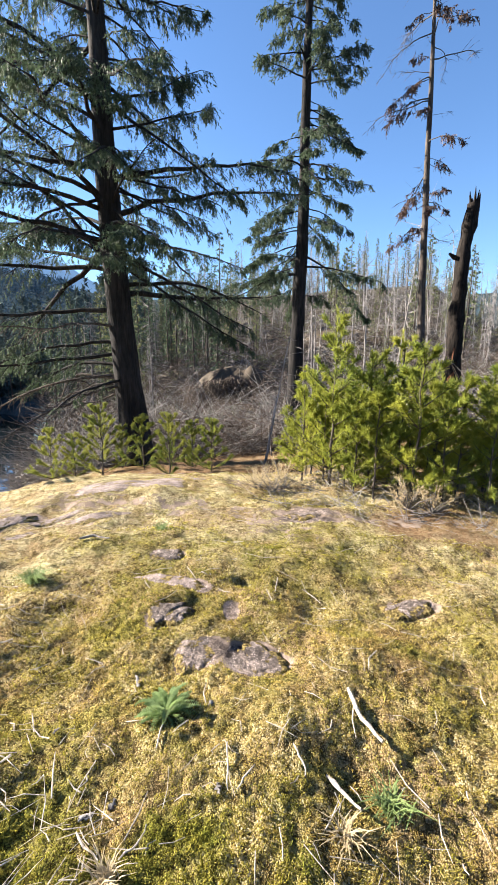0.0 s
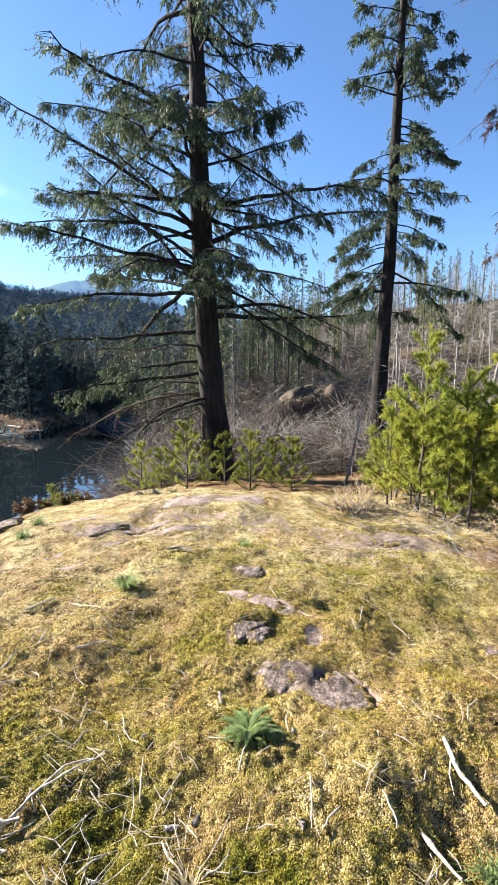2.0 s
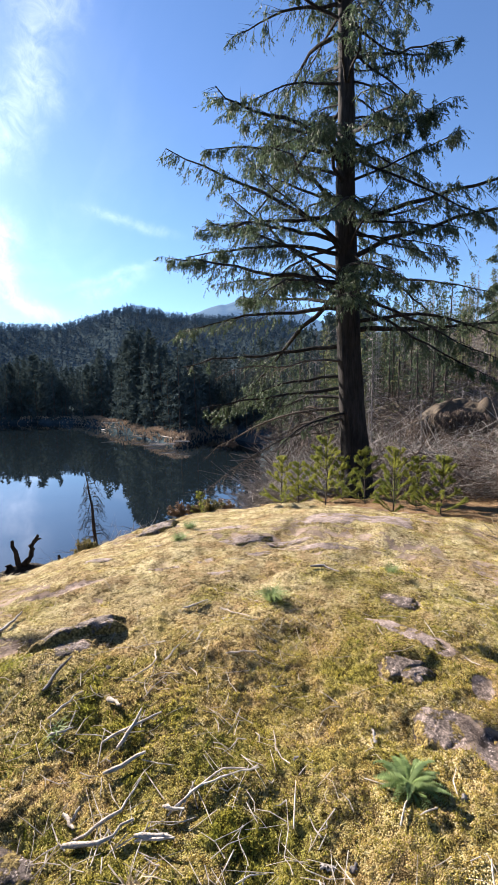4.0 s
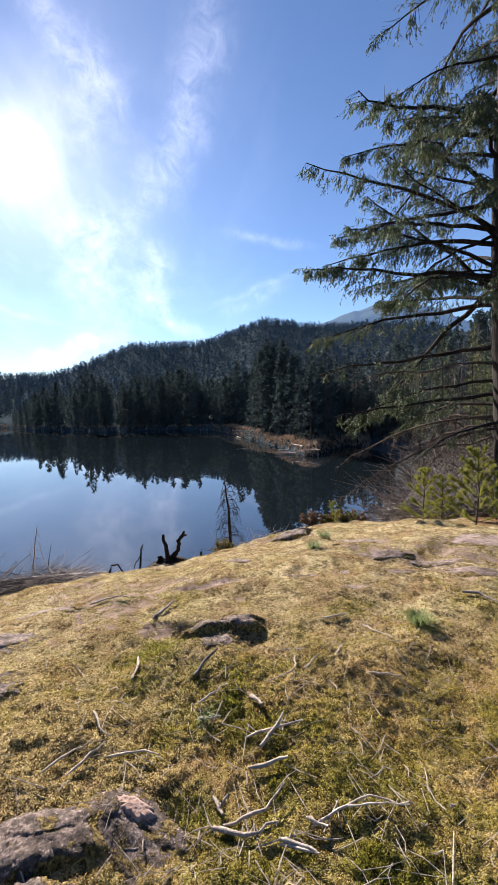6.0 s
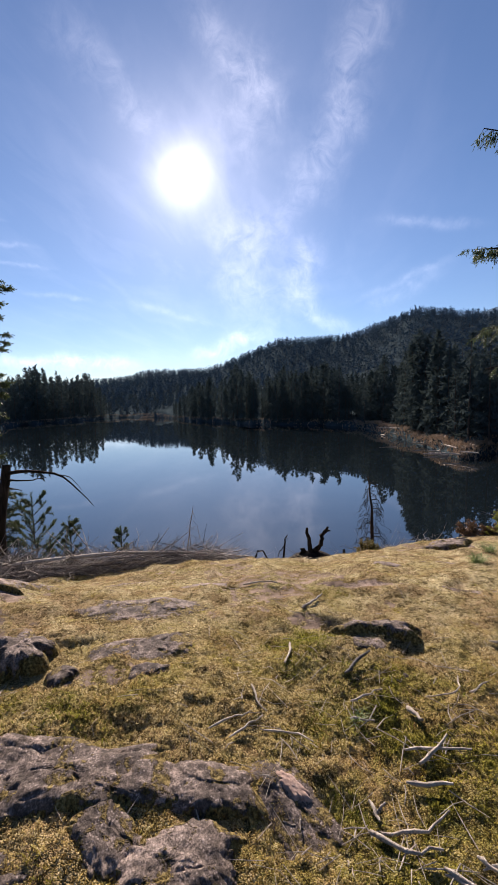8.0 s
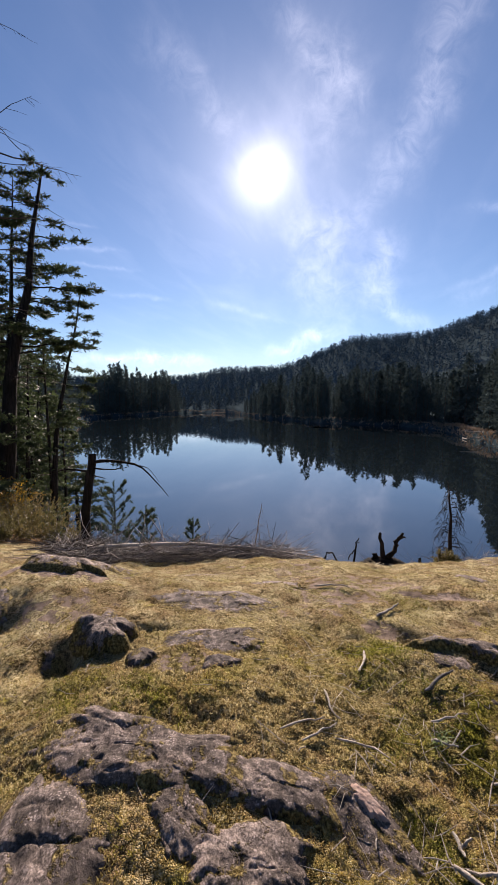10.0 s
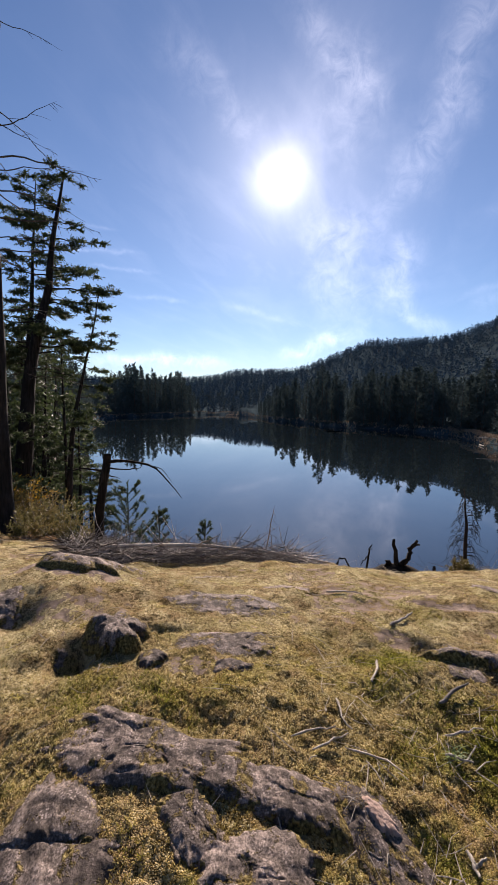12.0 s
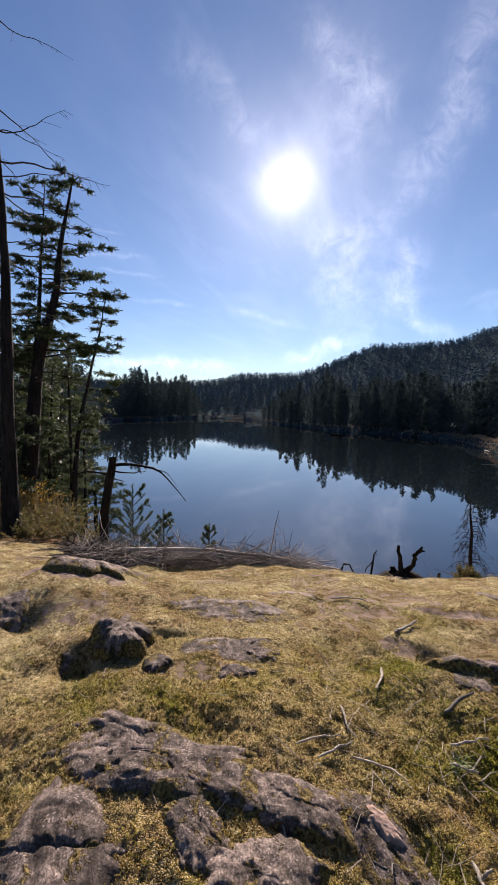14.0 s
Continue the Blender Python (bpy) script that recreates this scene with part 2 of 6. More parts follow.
def ground_material():
    m, t = material("moss_and_bedrock")
    pos = place(t)
    mask, kind, green = (node(t, "ShaderNodeAttribute") for _ in range(3))
    mask.attribute_name, kind.attribute_name, green.attribute_name = "bare", "litter", "green"
    fine = noise_tex(t, pos, 75.0, 4, 0.65)
    mid = noise_tex(t, pos, 9.0, 6, 0.6)
    big = noise_tex(t, pos, 1.3, 5, 0.55)
    # moss grows in grains about a centimetre wide with dark gaps, gathered in cushions
    grains = node(t, "ShaderNodeTexVoronoi", i_Scale=185.0)
    warp = node(t, "ShaderNodeTexNoise", i_Scale=60.0, i_Detail=3.0)
    wire(t, pos, warp.inputs["Vector"])
    bent = node(t, "ShaderNodeVectorMath")
    bent.operation = "MULTIPLY_ADD"
    wire(t, warp.outputs["Color"], bent.inputs[0])
    bent.inputs[1].default_value = (0.012, 0.012, 0.012)
    wire(t, pos, bent.inputs[2])
    wire(t, bent.outputs[0], grains.inputs["Vector"])
    lumps = node(t, "ShaderNodeTexVoronoi", i_Scale=46.0)
    wire(t, bent.outputs[0], lumps.inputs["Vector"])
    pick = node(t, "ShaderNodeSeparateColor")
    wire(t, grains.outputs["Color"], pick.inputs[0])
    one, two = pick.outputs[0], pick.outputs[1]
    # golden, darker moss close to the viewpoint, paler moss further out
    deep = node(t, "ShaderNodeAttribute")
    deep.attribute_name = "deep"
    cushion = node(t, "ShaderNodeAttribute")
    cushion.attribute_name = "cushion"
    shift = node(t, "ShaderNodeMapping")
    shift.inputs["Location"].default_value = (3.1, 8.7, 1.0)
    wire(t, pos, shift.inputs[0])
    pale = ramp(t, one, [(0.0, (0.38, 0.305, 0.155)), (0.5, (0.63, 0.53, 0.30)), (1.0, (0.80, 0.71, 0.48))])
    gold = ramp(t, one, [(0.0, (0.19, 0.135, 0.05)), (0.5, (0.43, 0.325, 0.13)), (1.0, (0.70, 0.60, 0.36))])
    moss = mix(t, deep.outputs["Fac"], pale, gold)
    orange = ramp(t, two, [(0.0, (0.18, 0.11, 0.05)), (1.0, (0.52, 0.38, 0.21))])
    lime = ramp(t, two, [(0.0, (0.14, 0.12, 0.027)), (1.0, (0.44, 0.38, 0.125))])
    moss = mix(t, ramp(t, noise_tex(t, pos, 2.8, 6, 0.7), [(0.46, (0, 0, 0)), (0.57, (0.9, 0.9, 0.9))]), moss, orange)
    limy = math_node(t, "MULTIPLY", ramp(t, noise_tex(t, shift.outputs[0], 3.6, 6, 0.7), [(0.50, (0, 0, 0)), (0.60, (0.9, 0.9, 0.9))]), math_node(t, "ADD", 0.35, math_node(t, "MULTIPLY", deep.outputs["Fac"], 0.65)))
    moss = mix(t, limy, moss, lime)
    moss = mix(t, green.outputs["Fac"], moss, ramp(t, two, [(0.0, (0.07, 0.075, 0.012)), (1.0, (0.28, 0.27, 0.045))]))
    tan = ramp(t, noise_tex(t, pos, 1.9, 7, 0.68), [(0.50, (0, 0, 0)), (0.62, (0.7, 0.7, 0.7))])
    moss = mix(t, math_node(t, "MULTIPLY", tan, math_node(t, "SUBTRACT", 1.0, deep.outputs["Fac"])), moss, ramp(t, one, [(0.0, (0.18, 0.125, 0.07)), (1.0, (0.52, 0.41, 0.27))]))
    gap = math_node(t, "ADD", math_node(t, "MULTIPLY", grains.outputs["Distance"], 0.75), math_node(t, "ADD", math_node(t, "MULTIPLY", lumps.outputs["Distance"], 0.45), math_node(t, "ADD", math_node(t, "MULTIPLY", math_node(t, "SUBTRACT", 0.49, mid), 1.0), math_node(t, "MULTIPLY", math_node(t, "SUBTRACT", 0.55, cushion.outputs["Fac"]), 0.2))))
    moss = mix(t, ramp(t, gap, [(0.58, (0, 0, 0)), (0.80, (0.85, 0.85, 0.85))]), moss, (0.035, 0.024, 0.008))
    heap = math_node(t, "SUBTRACT", 1.0, gap)
    duff = ramp(t, noise_tex(t, pos, 30.0, 7, 0.7), [(0.3, (0.035, 0.022, 0.014)), (0.52, (0.18, 0.098, 0.054)), (0.72, (0.34, 0.225, 0.14))])
    soft = mix(t, kind.outputs["Fac"], moss, duff)
    rock, rh = stone_nodes(t, pos)
    # forest floor, its colour tinted with the same haze blue as the hill trees
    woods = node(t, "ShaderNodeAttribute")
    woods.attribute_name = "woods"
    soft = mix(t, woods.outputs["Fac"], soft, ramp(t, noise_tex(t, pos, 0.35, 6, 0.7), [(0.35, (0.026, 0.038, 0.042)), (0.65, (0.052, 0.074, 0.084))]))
    edge = math_node(t, "ADD", mask.outputs["Fac"], math_node(t, "ADD", math_node(t, "MULTIPLY", math_node(t, "SUBTRACT", mid, 0.5), 1.8), math_node(t, "MULTIPLY", math_node(t, "SUBTRACT", fine, 0.5), 0.6)))
    bare = ramp(t, edge, [(0.45, (0, 0, 0)), (0.51, (1, 1, 1))])
    worn = ramp(t, mid, [(0.35, (0.10, 0.075, 0.06)), (0.65, (0.29, 0.22, 0.17))])
    rock = mix(t, ramp(t, mask.outputs["Fac"], [(0.56, (0.6, 0.6, 0.6)), (0.72, (0, 0, 0))]), rock, worn)
    colour = mix(t, bare, soft, rock)
    height = mix(t, bare, math_node(t, "ADD", math_node(t, "MULTIPLY", fine, 0.3), heap), math_node(t, "MULTIPLY", rh, 0.8))
    finish(t, colour, 0.95, height, 1.0, 0.022, specular=0.0)
    return m


def water_material():
    m, t = material("lake_water")
    p = node(t, "ShaderNodeBsdfPrincipled", i_Roughness=0.015, i_IOR=1.9)
    p.inputs["Base Color"].default_value = (0.006, 0.010, 0.013, 1)
    p.inputs["Specular IOR Level"].default_value = 0.5
    wavy = node(t, "ShaderNodeMapping")
    wavy.inputs["Scale"].default_value = (0.35, 1, 1)
    wire(t, place(t), wavy.inputs[0])
    b = node(t, "ShaderNodeBump", i_Strength=0.06, i_Distance=0.04)
    wire(t, noise_tex(t, wavy.outputs[0], 0.9, 3, 0.5), b.inputs["Height"])
    wire(t, b.outputs[0], p.inputs["Normal"])
    wire(t, p.outputs[0], node(t, "ShaderNodeOutputMaterial").inputs[0])
    return m


GROUND = ground_material()
WATER = water_material()
ROCK = stone("purple_grey_bedrock")
WORN_ROCK = stone("worn_pinkish_bedrock", 0.57, stops=((0.10, 0.076, 0.066), (0.25, 0.195, 0.17), (0.40, 0.325, 0.285)))
BARK_DARK = bark("dark_fir_bark", (0.016, 0.015, 0.0145), (0.062, 0.055, 0.051), 7)
BARK_GREY = bark("grey_pine_bark", (0.05, 0.042, 0.036), (0.165, 0.135, 0.115), 9)
BARK_BURNT = bark("charred_wood", (0.008, 0.007, 0.006), (0.05, 0.04, 0.034), 8)
WOOD_RED = bark("rotten_red_wood", (0.10, 0.04, 0.022), (0.30, 0.14, 0.08), 6)
WOOD_PALE = bark("weathered_grey_wood", (0.34, 0.29, 0.24), (0.72, 0.66, 0.58), 14)
TWIG_BROWN = bark("dead_brown_twigs", (0.055, 0.043, 0.036), (0.24, 0.19, 0.155), 12)
TWIG_GREY = bark("dead_grey_twigs", (0.15, 0.134, 0.126), (0.47, 0.435, 0.41), 12)
FIR = foliage("fir_needles", (0.022, 0.040, 0.022), (0.066, 0.096, 0.052), 0.35, (0.076, 0.102, 0.055))
PINE = foliage("young_pine_needles", (0.050, 0.090, 0.015), (0.27, 0.31, 0.048), 0.45, (0.33, 0.33, 0.048))
SAPLING = foliage("sapling_needles", (0.06, 0.095, 0.018), (0.24, 0.27, 0.05), 0.4, (0.28, 0.28, 0.055))
PINE_DARK = foliage("lake_pine_needles", (0.020, 0.034, 0.016), (0.06, 0.082, 0.032), 0.35, (0.055, 0.075, 0.032))
# needles greyed towards blue: haze over the lake is mixed into the colour
FAR_FIR = foliage("hazy_shore_needles", (0.040, 0.058, 0.058), (0.072, 0.098, 0.096), 0.15, (0.060, 0.082, 0.080), 0.0)
# the blue of distance haze over the hills is put into this colour
HILL_WOODS = foliage("haze_blue_hill_needles", (0.042, 0.074, 0.106), (0.060, 0.098, 0.134), 0.05, (0.052, 0.088, 0.122), 0.0)
HILL_FIR = foliage("hillside_forest_needles", (0.04, 0.058, 0.024), (0.14, 0.16, 0.065), 0.3, (0.16, 0.16, 0.07))
RUSTY = foliage("dead_brown_needles", (0.05, 0.03, 0.022), (0.125, 0.075, 0.055), 0.2)


def moss_material(name, stops, patch_stops, other_stops, base=(0.045, 0.028, 0.010), lake_stops=None):
    """Moss shoots: brown at the foot, coloured at the tip, in patches."""
    m, t = material(name)
    pos = place(t)
    c = ramp(t, island(t), stops)
    # the moss is yellow-green on the land side of the bluff and straw-coloured towards the lake
    east = node(t, "ShaderNodeSeparateXYZ")
    wire(t, pos, east.inputs[0])
    land_side = ramp(t, math_node(t, "ADD", math_node(t, "ADD", east.outputs["X"], 2.0), math_node(t, "MULTIPLY", math_node(t, "SUBTRACT", noise_tex(t, pos, 1.7, 4, 0.6), 0.5), 1.6)), [(0.1, (0, 0, 0)), (1.0, (1, 1, 1))])
    if lake_stops:
        c = mix(t, math_node(t, "MULTIPLY", math_node(t, "SUBTRACT", 1.0, land_side), 0.75), c, ramp(t, island(t), lake_stops))
    c = mix(t, ramp(t, noise_tex(t, pos, 3.4, 5, 0.65), [(0.46, (0, 0, 0)), (0.60, (0.9, 0.9, 0.9))]), c, ramp(t, island(t), patch_stops))
    shifted = node(t, "ShaderNodeMapping")
    shifted.inputs["Location"].default_value = (7.3, 2.1, 4.0)
    wire(t, pos, shifted.inputs[0])
    spread = math_node(t, "ADD", noise_tex(t, shifted.outputs[0], 4.6, 5, 0.65), math_node(t, "SUBTRACT", math_node(t, "MULTIPLY", land_side, 0.13), 0.06))
    c = mix(t, ramp(t, spread, [(0.50, (0, 0, 0)), (0.62, (0.9, 0.9, 0.9))]), c, ramp(t, island(t), other_stops))
    c = mix(t, ramp(t, noise_tex(t, pos, 48.0, 2), [(0.32, (0.7, 0.7, 0.7)), (0.47, (0, 0, 0))]), c, base)
    tip = node(t, "ShaderNodeAttribute")
    tip.attribute_name = "tip"
    c = mix(t, ramp(t, tip.outputs["Fac"], [(0.0, (0.1, 0.1, 0.1)), (0.8, (1, 1, 1))]), base, c)
    finish(t, c, 0.9, translucent=0.5, specular=0.03)
    return m


ORANGE_STOPS = [(0.0, (0.12, 0.068, 0.024)), (0.5, (0.38, 0.245, 0.09)), (1.0, (0.64, 0.48, 0.23))]
LIME_STOPS = [(0.0, (0.09, 0.085, 0.012)), (0.5, (0.36, 0.315, 0.045)), (1.0, (0.62, 0.54, 0.13))]
STRAW_STOPS = [(0.0, (0.22, 0.165, 0.085)), (0.4, (0.47, 0.385, 0.20)), (0.8, (0.66, 0.565, 0.33)), (1.0, (0.80, 0.71, 0.48))]
MOSS_SHOOTS = moss_material("golden_moss_shoots", [(0.0, (0.23, 0.155, 0.035)), (0.4, (0.50, 0.37, 0.085)), (0.8, (0.68, 0.53, 0.145)), (1.0, (0.80, 0.68, 0.30))], ORANGE_STOPS, LIME_STOPS, lake_stops=STRAW_STOPS)
PALE_SHOOTS = moss_material("pale_moss_shoots", [(0.0, (0.30, 0.235, 0.12)), (0.4, (0.52, 0.435, 0.22)), (0.8, (0.68, 0.59, 0.34)), (1.0, (0.80, 0.72, 0.48))], [(0.0, (0.24, 0.175, 0.09)), (0.5, (0.46, 0.36, 0.21)), (1.0, (0.66, 0.55, 0.35))], [(0.0, (0.20, 0.17, 0.015)), (0.5, (0.54, 0.47, 0.05)), (1.0, (0.74, 0.66, 0.12))])
GREEN_SHOOTS = moss_material("green_moss_shoots", [(0.0, (0.05, 0.06, 0.01)), (0.6, (0.22, 0.235, 0.03)), (1.0, (0.42, 0.42, 0.08))], [(0.0, (0.06, 0.055, 0.01)), (1.0, (0.34, 0.30, 0.05))], LIME_STOPS, (0.03, 0.024, 0.007))
FERN = foliage("fern_fronds", (0.075, 0.135, 0.055), (0.29, 0.37, 0.16), 0.3)
GRASS = foliage("grass_blades", (0.07, 0.13, 0.035), (0.20, 0.26, 0.09), 0.35)
STRAW = foliage("dry_grass", (0.25, 0.18, 0.09), (0.50, 0.40, 0.24), 0.3)
SHRUB = foliage("bank_shrub_leaves", (0.04, 0.048, 0.018), (0.13, 0.12, 0.042), 0.4, (0.17, 0.12, 0.045))
SHORE_STRAW = foliage("shore_sedge", (0.17, 0.12, 0.085), (0.36, 0.275, 0.195), 0.1)
YELLOW = foliage("autumn_yellow_leaves", (0.22, 0.125, 0.014), (0.46, 0.29, 0.028), 0.4)
RED_TWIGS = foliage("rusty_leaves", (0.085, 0.05, 0.03), (0.19, 0.12, 0.07), 0.15)


def plain_stone(name, dark, light):
    m, t = material(name)
    n = noise_tex(t, place(t), 30.0, 7, 0.65)
    finish(t, ramp(t, n, [(0.3, dark), (0.7, light)]), 0.85, n, 0.6, 0.02)
    return m


PINK_STONE = plain_stone("pink_fresh_stone", (0.26, 0.17, 0.135), (0.44, 0.32, 0.265))
MOSSY_CLIFF = plain_stone("mossy_red_brown_rock", (0.02, 0.016, 0.011), (0.10, 0.072, 0.044))


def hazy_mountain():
    """A mountain so far off that blue air lies over it; that haze is a faint blue emission."""
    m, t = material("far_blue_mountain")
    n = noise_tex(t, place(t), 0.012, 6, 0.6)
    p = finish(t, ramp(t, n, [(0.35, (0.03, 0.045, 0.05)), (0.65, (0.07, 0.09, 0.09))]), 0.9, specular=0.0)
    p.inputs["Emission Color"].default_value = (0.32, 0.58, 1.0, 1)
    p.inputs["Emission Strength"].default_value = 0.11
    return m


FAR_MOUNTAIN = hazy_mountain()


# ---- shapes ----
def smooth(a, b, x):
    u = np.clip((np.asarray(x, float) - a) / (b - a), 0, 1)
    return u * u * (3 - 2 * u)


def lattice(ix, iy, seed):
    h = (ix.astype(np.int64) * 374761393 + iy.astype(np.int64) * 668265263 + seed * 974634347) & 0xFFFFFFFF
    h = ((h ^ (h >> 13)) * 1274126177) & 0xFFFFFFFF
    return ((h ^ (h >> 16)) & 0xFFFF) / 65535.0


def value_noise(x, y, seed=0):
    x, y = np.asarray(x, float), np.asarray(y, float)
    ix, iy = np.floor(x), np.floor(y)
    fx, fy = x - ix, y - iy
    fx, fy = fx * fx * (3 - 2 * fx), fy * fy * (3 - 2 * fy)
    a, b = lattice(ix, iy, seed), lattice(ix + 1, iy, seed)
    c, d = lattice(ix, iy + 1, seed), lattice(ix + 1, iy + 1, seed)
    return (a + (b - a) * fx) * (1 - fy) + (c + (d - c) * fx) * fy - 0.5


def fbm(x, y, octaves=4, seed=0, gain=0.5):
    total, amp = 0.0, 1.0
    for k in range(octaves):
        total = total + amp * value_noise(x * 2 ** k + 17.3 * k, y * 2 ** k - 9.1 * k, seed + k)
        amp *= gain
    return total


def cells(x, y, seed):
    """Broken blocks: distances to the nearest and second nearest of scattered points, and a random tilted plane for each block."""
    ix, iy = np.floor(x), np.floor(y)
    one, two, plane_ = np.full_like(x, 9.0), np.full_like(x, 9.0), np.zeros_like(x)
    for dx in (-1, 0, 1):
        for dy in (-1, 0, 1):
            gx, gy = ix + dx, iy + dy
            ox, oy = x - gx - lattice(gx, gy, seed), y - gy - lattice(gx, gy, seed + 7)
            d = np.hypot(ox, oy)
            tilt = (lattice(gx, gy, seed + 3) - 0.5) + 1.3 * (lattice(gx, gy, seed + 4) - 0.5) * ox + 1.3 * (lattice(gx, gy, seed + 5) - 0.5) * oy
            plane_ = np.where(d < one, tilt, plane_)
            two = np.where(d < one, one, np.minimum(two, d))
            one = np.minimum(one, d)
    return one, two, plane_


def cushions(x, y):
    """How far up a cushion of moss a place lies: 1 on its crown, 0 in the gap between two."""
    x, y = np.asarray(x, float), np.asarray(y, float)
    wx, wy = x + 0.03 * value_noise(x * 19, y * 19, 61), y + 0.03 * value_noise(x * 19, y * 19, 62)
    one = cells(wx * 21, wy * 21, 63)[0]
    return np.clip(1.15 - 1.35 * one, 0, 1)


WATER_Z = -5.2


def polar(az, r):
    """x and y of a bearing in degrees (0 ahead at the start, positive to the left) and a distance."""
    a = np.radians(az)
    return -np.sin(a) * r, np.cos(a) * r


def shore_distance(az):
    """How far off the lake's far shore lies on a bearing."""
    return np.interp(az, [22, 26, 33.6, 36, 38, 39.5, 44.3, 47, 49.7, 51, 56, 66, 74, 80, 84, 90, 96, 98.5, 100.5, 103, 106, 112], [40, 46, 58, 53, 48, 48, 61, 72, 84, 92, 104, 112, 140, 195, 190, 168, 150, 110, 50, 27, 20, 16])


def land(x, y):
    """Height of the ground without its small relief."""
    x, y = np.asarray(x, float), np.asarray(y, float)
    r, az = np.hypot(x, y), np.degrees(np.arctan2(-x, y))
    slope = np.interp(az, [-120, -20, 0, 20, 40, 60, 90, 105, 130, 170], [0.08, 0.15, 0.26, 0.30, 0.26, 0.36, 0.355, 0.27, 0.2, 0.08])
    start = np.interp(az, [-30, 0, 20, 40, 60, 90, 105, 130], [4.6, 4.6, 5.3, 4.4, 3.5, 3.6, 3.9, 4.5])
    depth = np.interp(az, [-90, -25, 0, 15, 26, 34, 60, 104, 112, 130, 180], [0.8, 1.3, 2.0, 2.4, 4.6, 7.5, 8.5, 8.0, 4.0, 2.0, 0.8])
    fall = slope * np.log1p(np.exp(np.clip((r - start) * 2.5, -30, 30))) / 2.5
    fall = np.where(r > start + 8, slope * (r - start), fall)
    fall = depth * (1 - np.exp(-(fall / depth) - 0.35 * (fall / depth) ** 3))
    z = 0.12 - fall
    # steep bank below the edge on the lake side
    edge = np.interp(az, [30, 44, 52, 75, 85, 105, 112], [8.2, 7.4, 6.2, 6.0, 6.2, 6.6, 8.0])
    z = z - smooth(26, 36, az) * (1 - smooth(94, 103, az)) * np.minimum(0.55 * np.maximum(r - edge, 0) ** 2 / (np.abs(r - edge) + 1.2), 6.0)
    # raised rock towards the lake side and the crown of the dome ahead
    z = z + 0.10 * np.exp(-((x + 1.3) ** 2 + (y - 4.4) ** 2) / 1.6) + 0.16 * np.exp(-((x + 1.75) ** 2 + (y + 0.25) ** 2) / 1.0)
    z = z + 0.25 * np.exp(-((x + 4.1) ** 2 / 0.5 + (y + 1.05) ** 2 / 0.35))
    for px_, py_, wide, deep in ((-2.72, -0.70, 0.13, 0.16), (-2.46, 1.40, 0.10, 0.10), (-2.38, 1.62, 0.10, 0.06), (-2.30, -0.02, 0.09, 0.05), (-1.98, -0.02, 0.10, 0.05), (-3.3, -1.15, 0.15, 0.10), (-0.02, 2.42, 0.07, 0.05)):
        z = z - deep * np.exp(-((x - px_) ** 2 + (y - py_) ** 2) / wide ** 2)
    # hillside on the land side
    hill = np.interp(az, [-120, -45, -30, -23, -10, 0, 12, 20, 28], [3, 3, 7, 16, 16.5, 15.5, 10, 5, 0])
    z = z + hill * smooth(24, 100, r) + 1.6 * np.exp(-((x + 2.0) ** 2 / 40 + (y - 40) ** 2 / 18))
    # far shore and its hills
    far = shore_distance(az)
    over = (az > 22) & (az < 112)
    ridge = np.interp(az, [15, 22, 29, 35, 38, 44.3, 47.7, 50.3, 52.5, 57.3, 61.9, 66, 69, 71.6, 79.4, 82, 88, 95, 112], [7, 8, 9.0, 9.0, 9.1, 10.1, 9.2, 8.5, 7.8, 7.65, 7.75, 6.2, 5.0, 4.1, 4.2, 3.4, 3.0, 2.8, 2.6])
    crest = 450 * np.tan(np.radians(ridge)) - 3.5
    shore = -9 + 5.0 * smooth(far - 3, far + 4, r) + 2.0 * smooth(far + 4, far + 45, r)
    shore = shore + (crest + 2) * smooth(far + 20, 450, r) * (r > far) * (1 - smooth(470, 760, r))
    z = np.where(over & (r > far - 12), np.maximum(z, shore), z)
    z = np.where(~over & (r > 120), np.maximum(z, crest * smooth(120, 450, r) * (1 - smooth(470, 760, r))), z)
    # grassy spit out in the lake
    z = z + 4.6 * np.exp(-(((az - 80) / 2.6) ** 2 + ((r - 184) / 5) ** 2))
    return z


# bare rock: middle x, y, half length, half width, turn in degrees
BARE = [
    (0.02, 1.75, 0.17, 0.13, -15, 1.0), (-0.24, 1.79, 0.15, 0.12, 20, 1.0), (-0.48, 2.39, 0.32, 0.08, -22, 0.9), (-0.45, 2.06, 0.15, 0.10, 10, 0.8), (-0.60, 2.76, 0.15, 0.08, -10, 0.9), (-0.10, 2.10, 0.06, 0.09, 0, 0.8), (0.5, 3.42, 0.3, 0.1, -8, 0.8),
    (0.55, 3.6, 0.35, 0.16, 0, 0.7),
    (-2.65, 0.2, 0.3, 0.12, 80, 0.5), (-2.45, -0.1, 0.25, 0.10, 85, 0.5), (-1.52, 0.47, 0.28, 0.14, 60, 0.3), (-4.1, -1.0, 0.6, 0.3, 60, 0.75),
    (-3.3, -0.9, 0.3, 0.2, 60, 0.46), (-3.0, 2.0, 0.45, 0.07, 45, 0.7), (-1.6, -0.56, 0.25, 0.2, 20, 0.25), (0.95, 2.2, 0.17, 0.08, 0, 0.9), (-2.6, 1.3, 0.25, 0.1, 50, 0.6), (-1.75, -0.1, 0.45, 0.2, 62, 0.25),
]


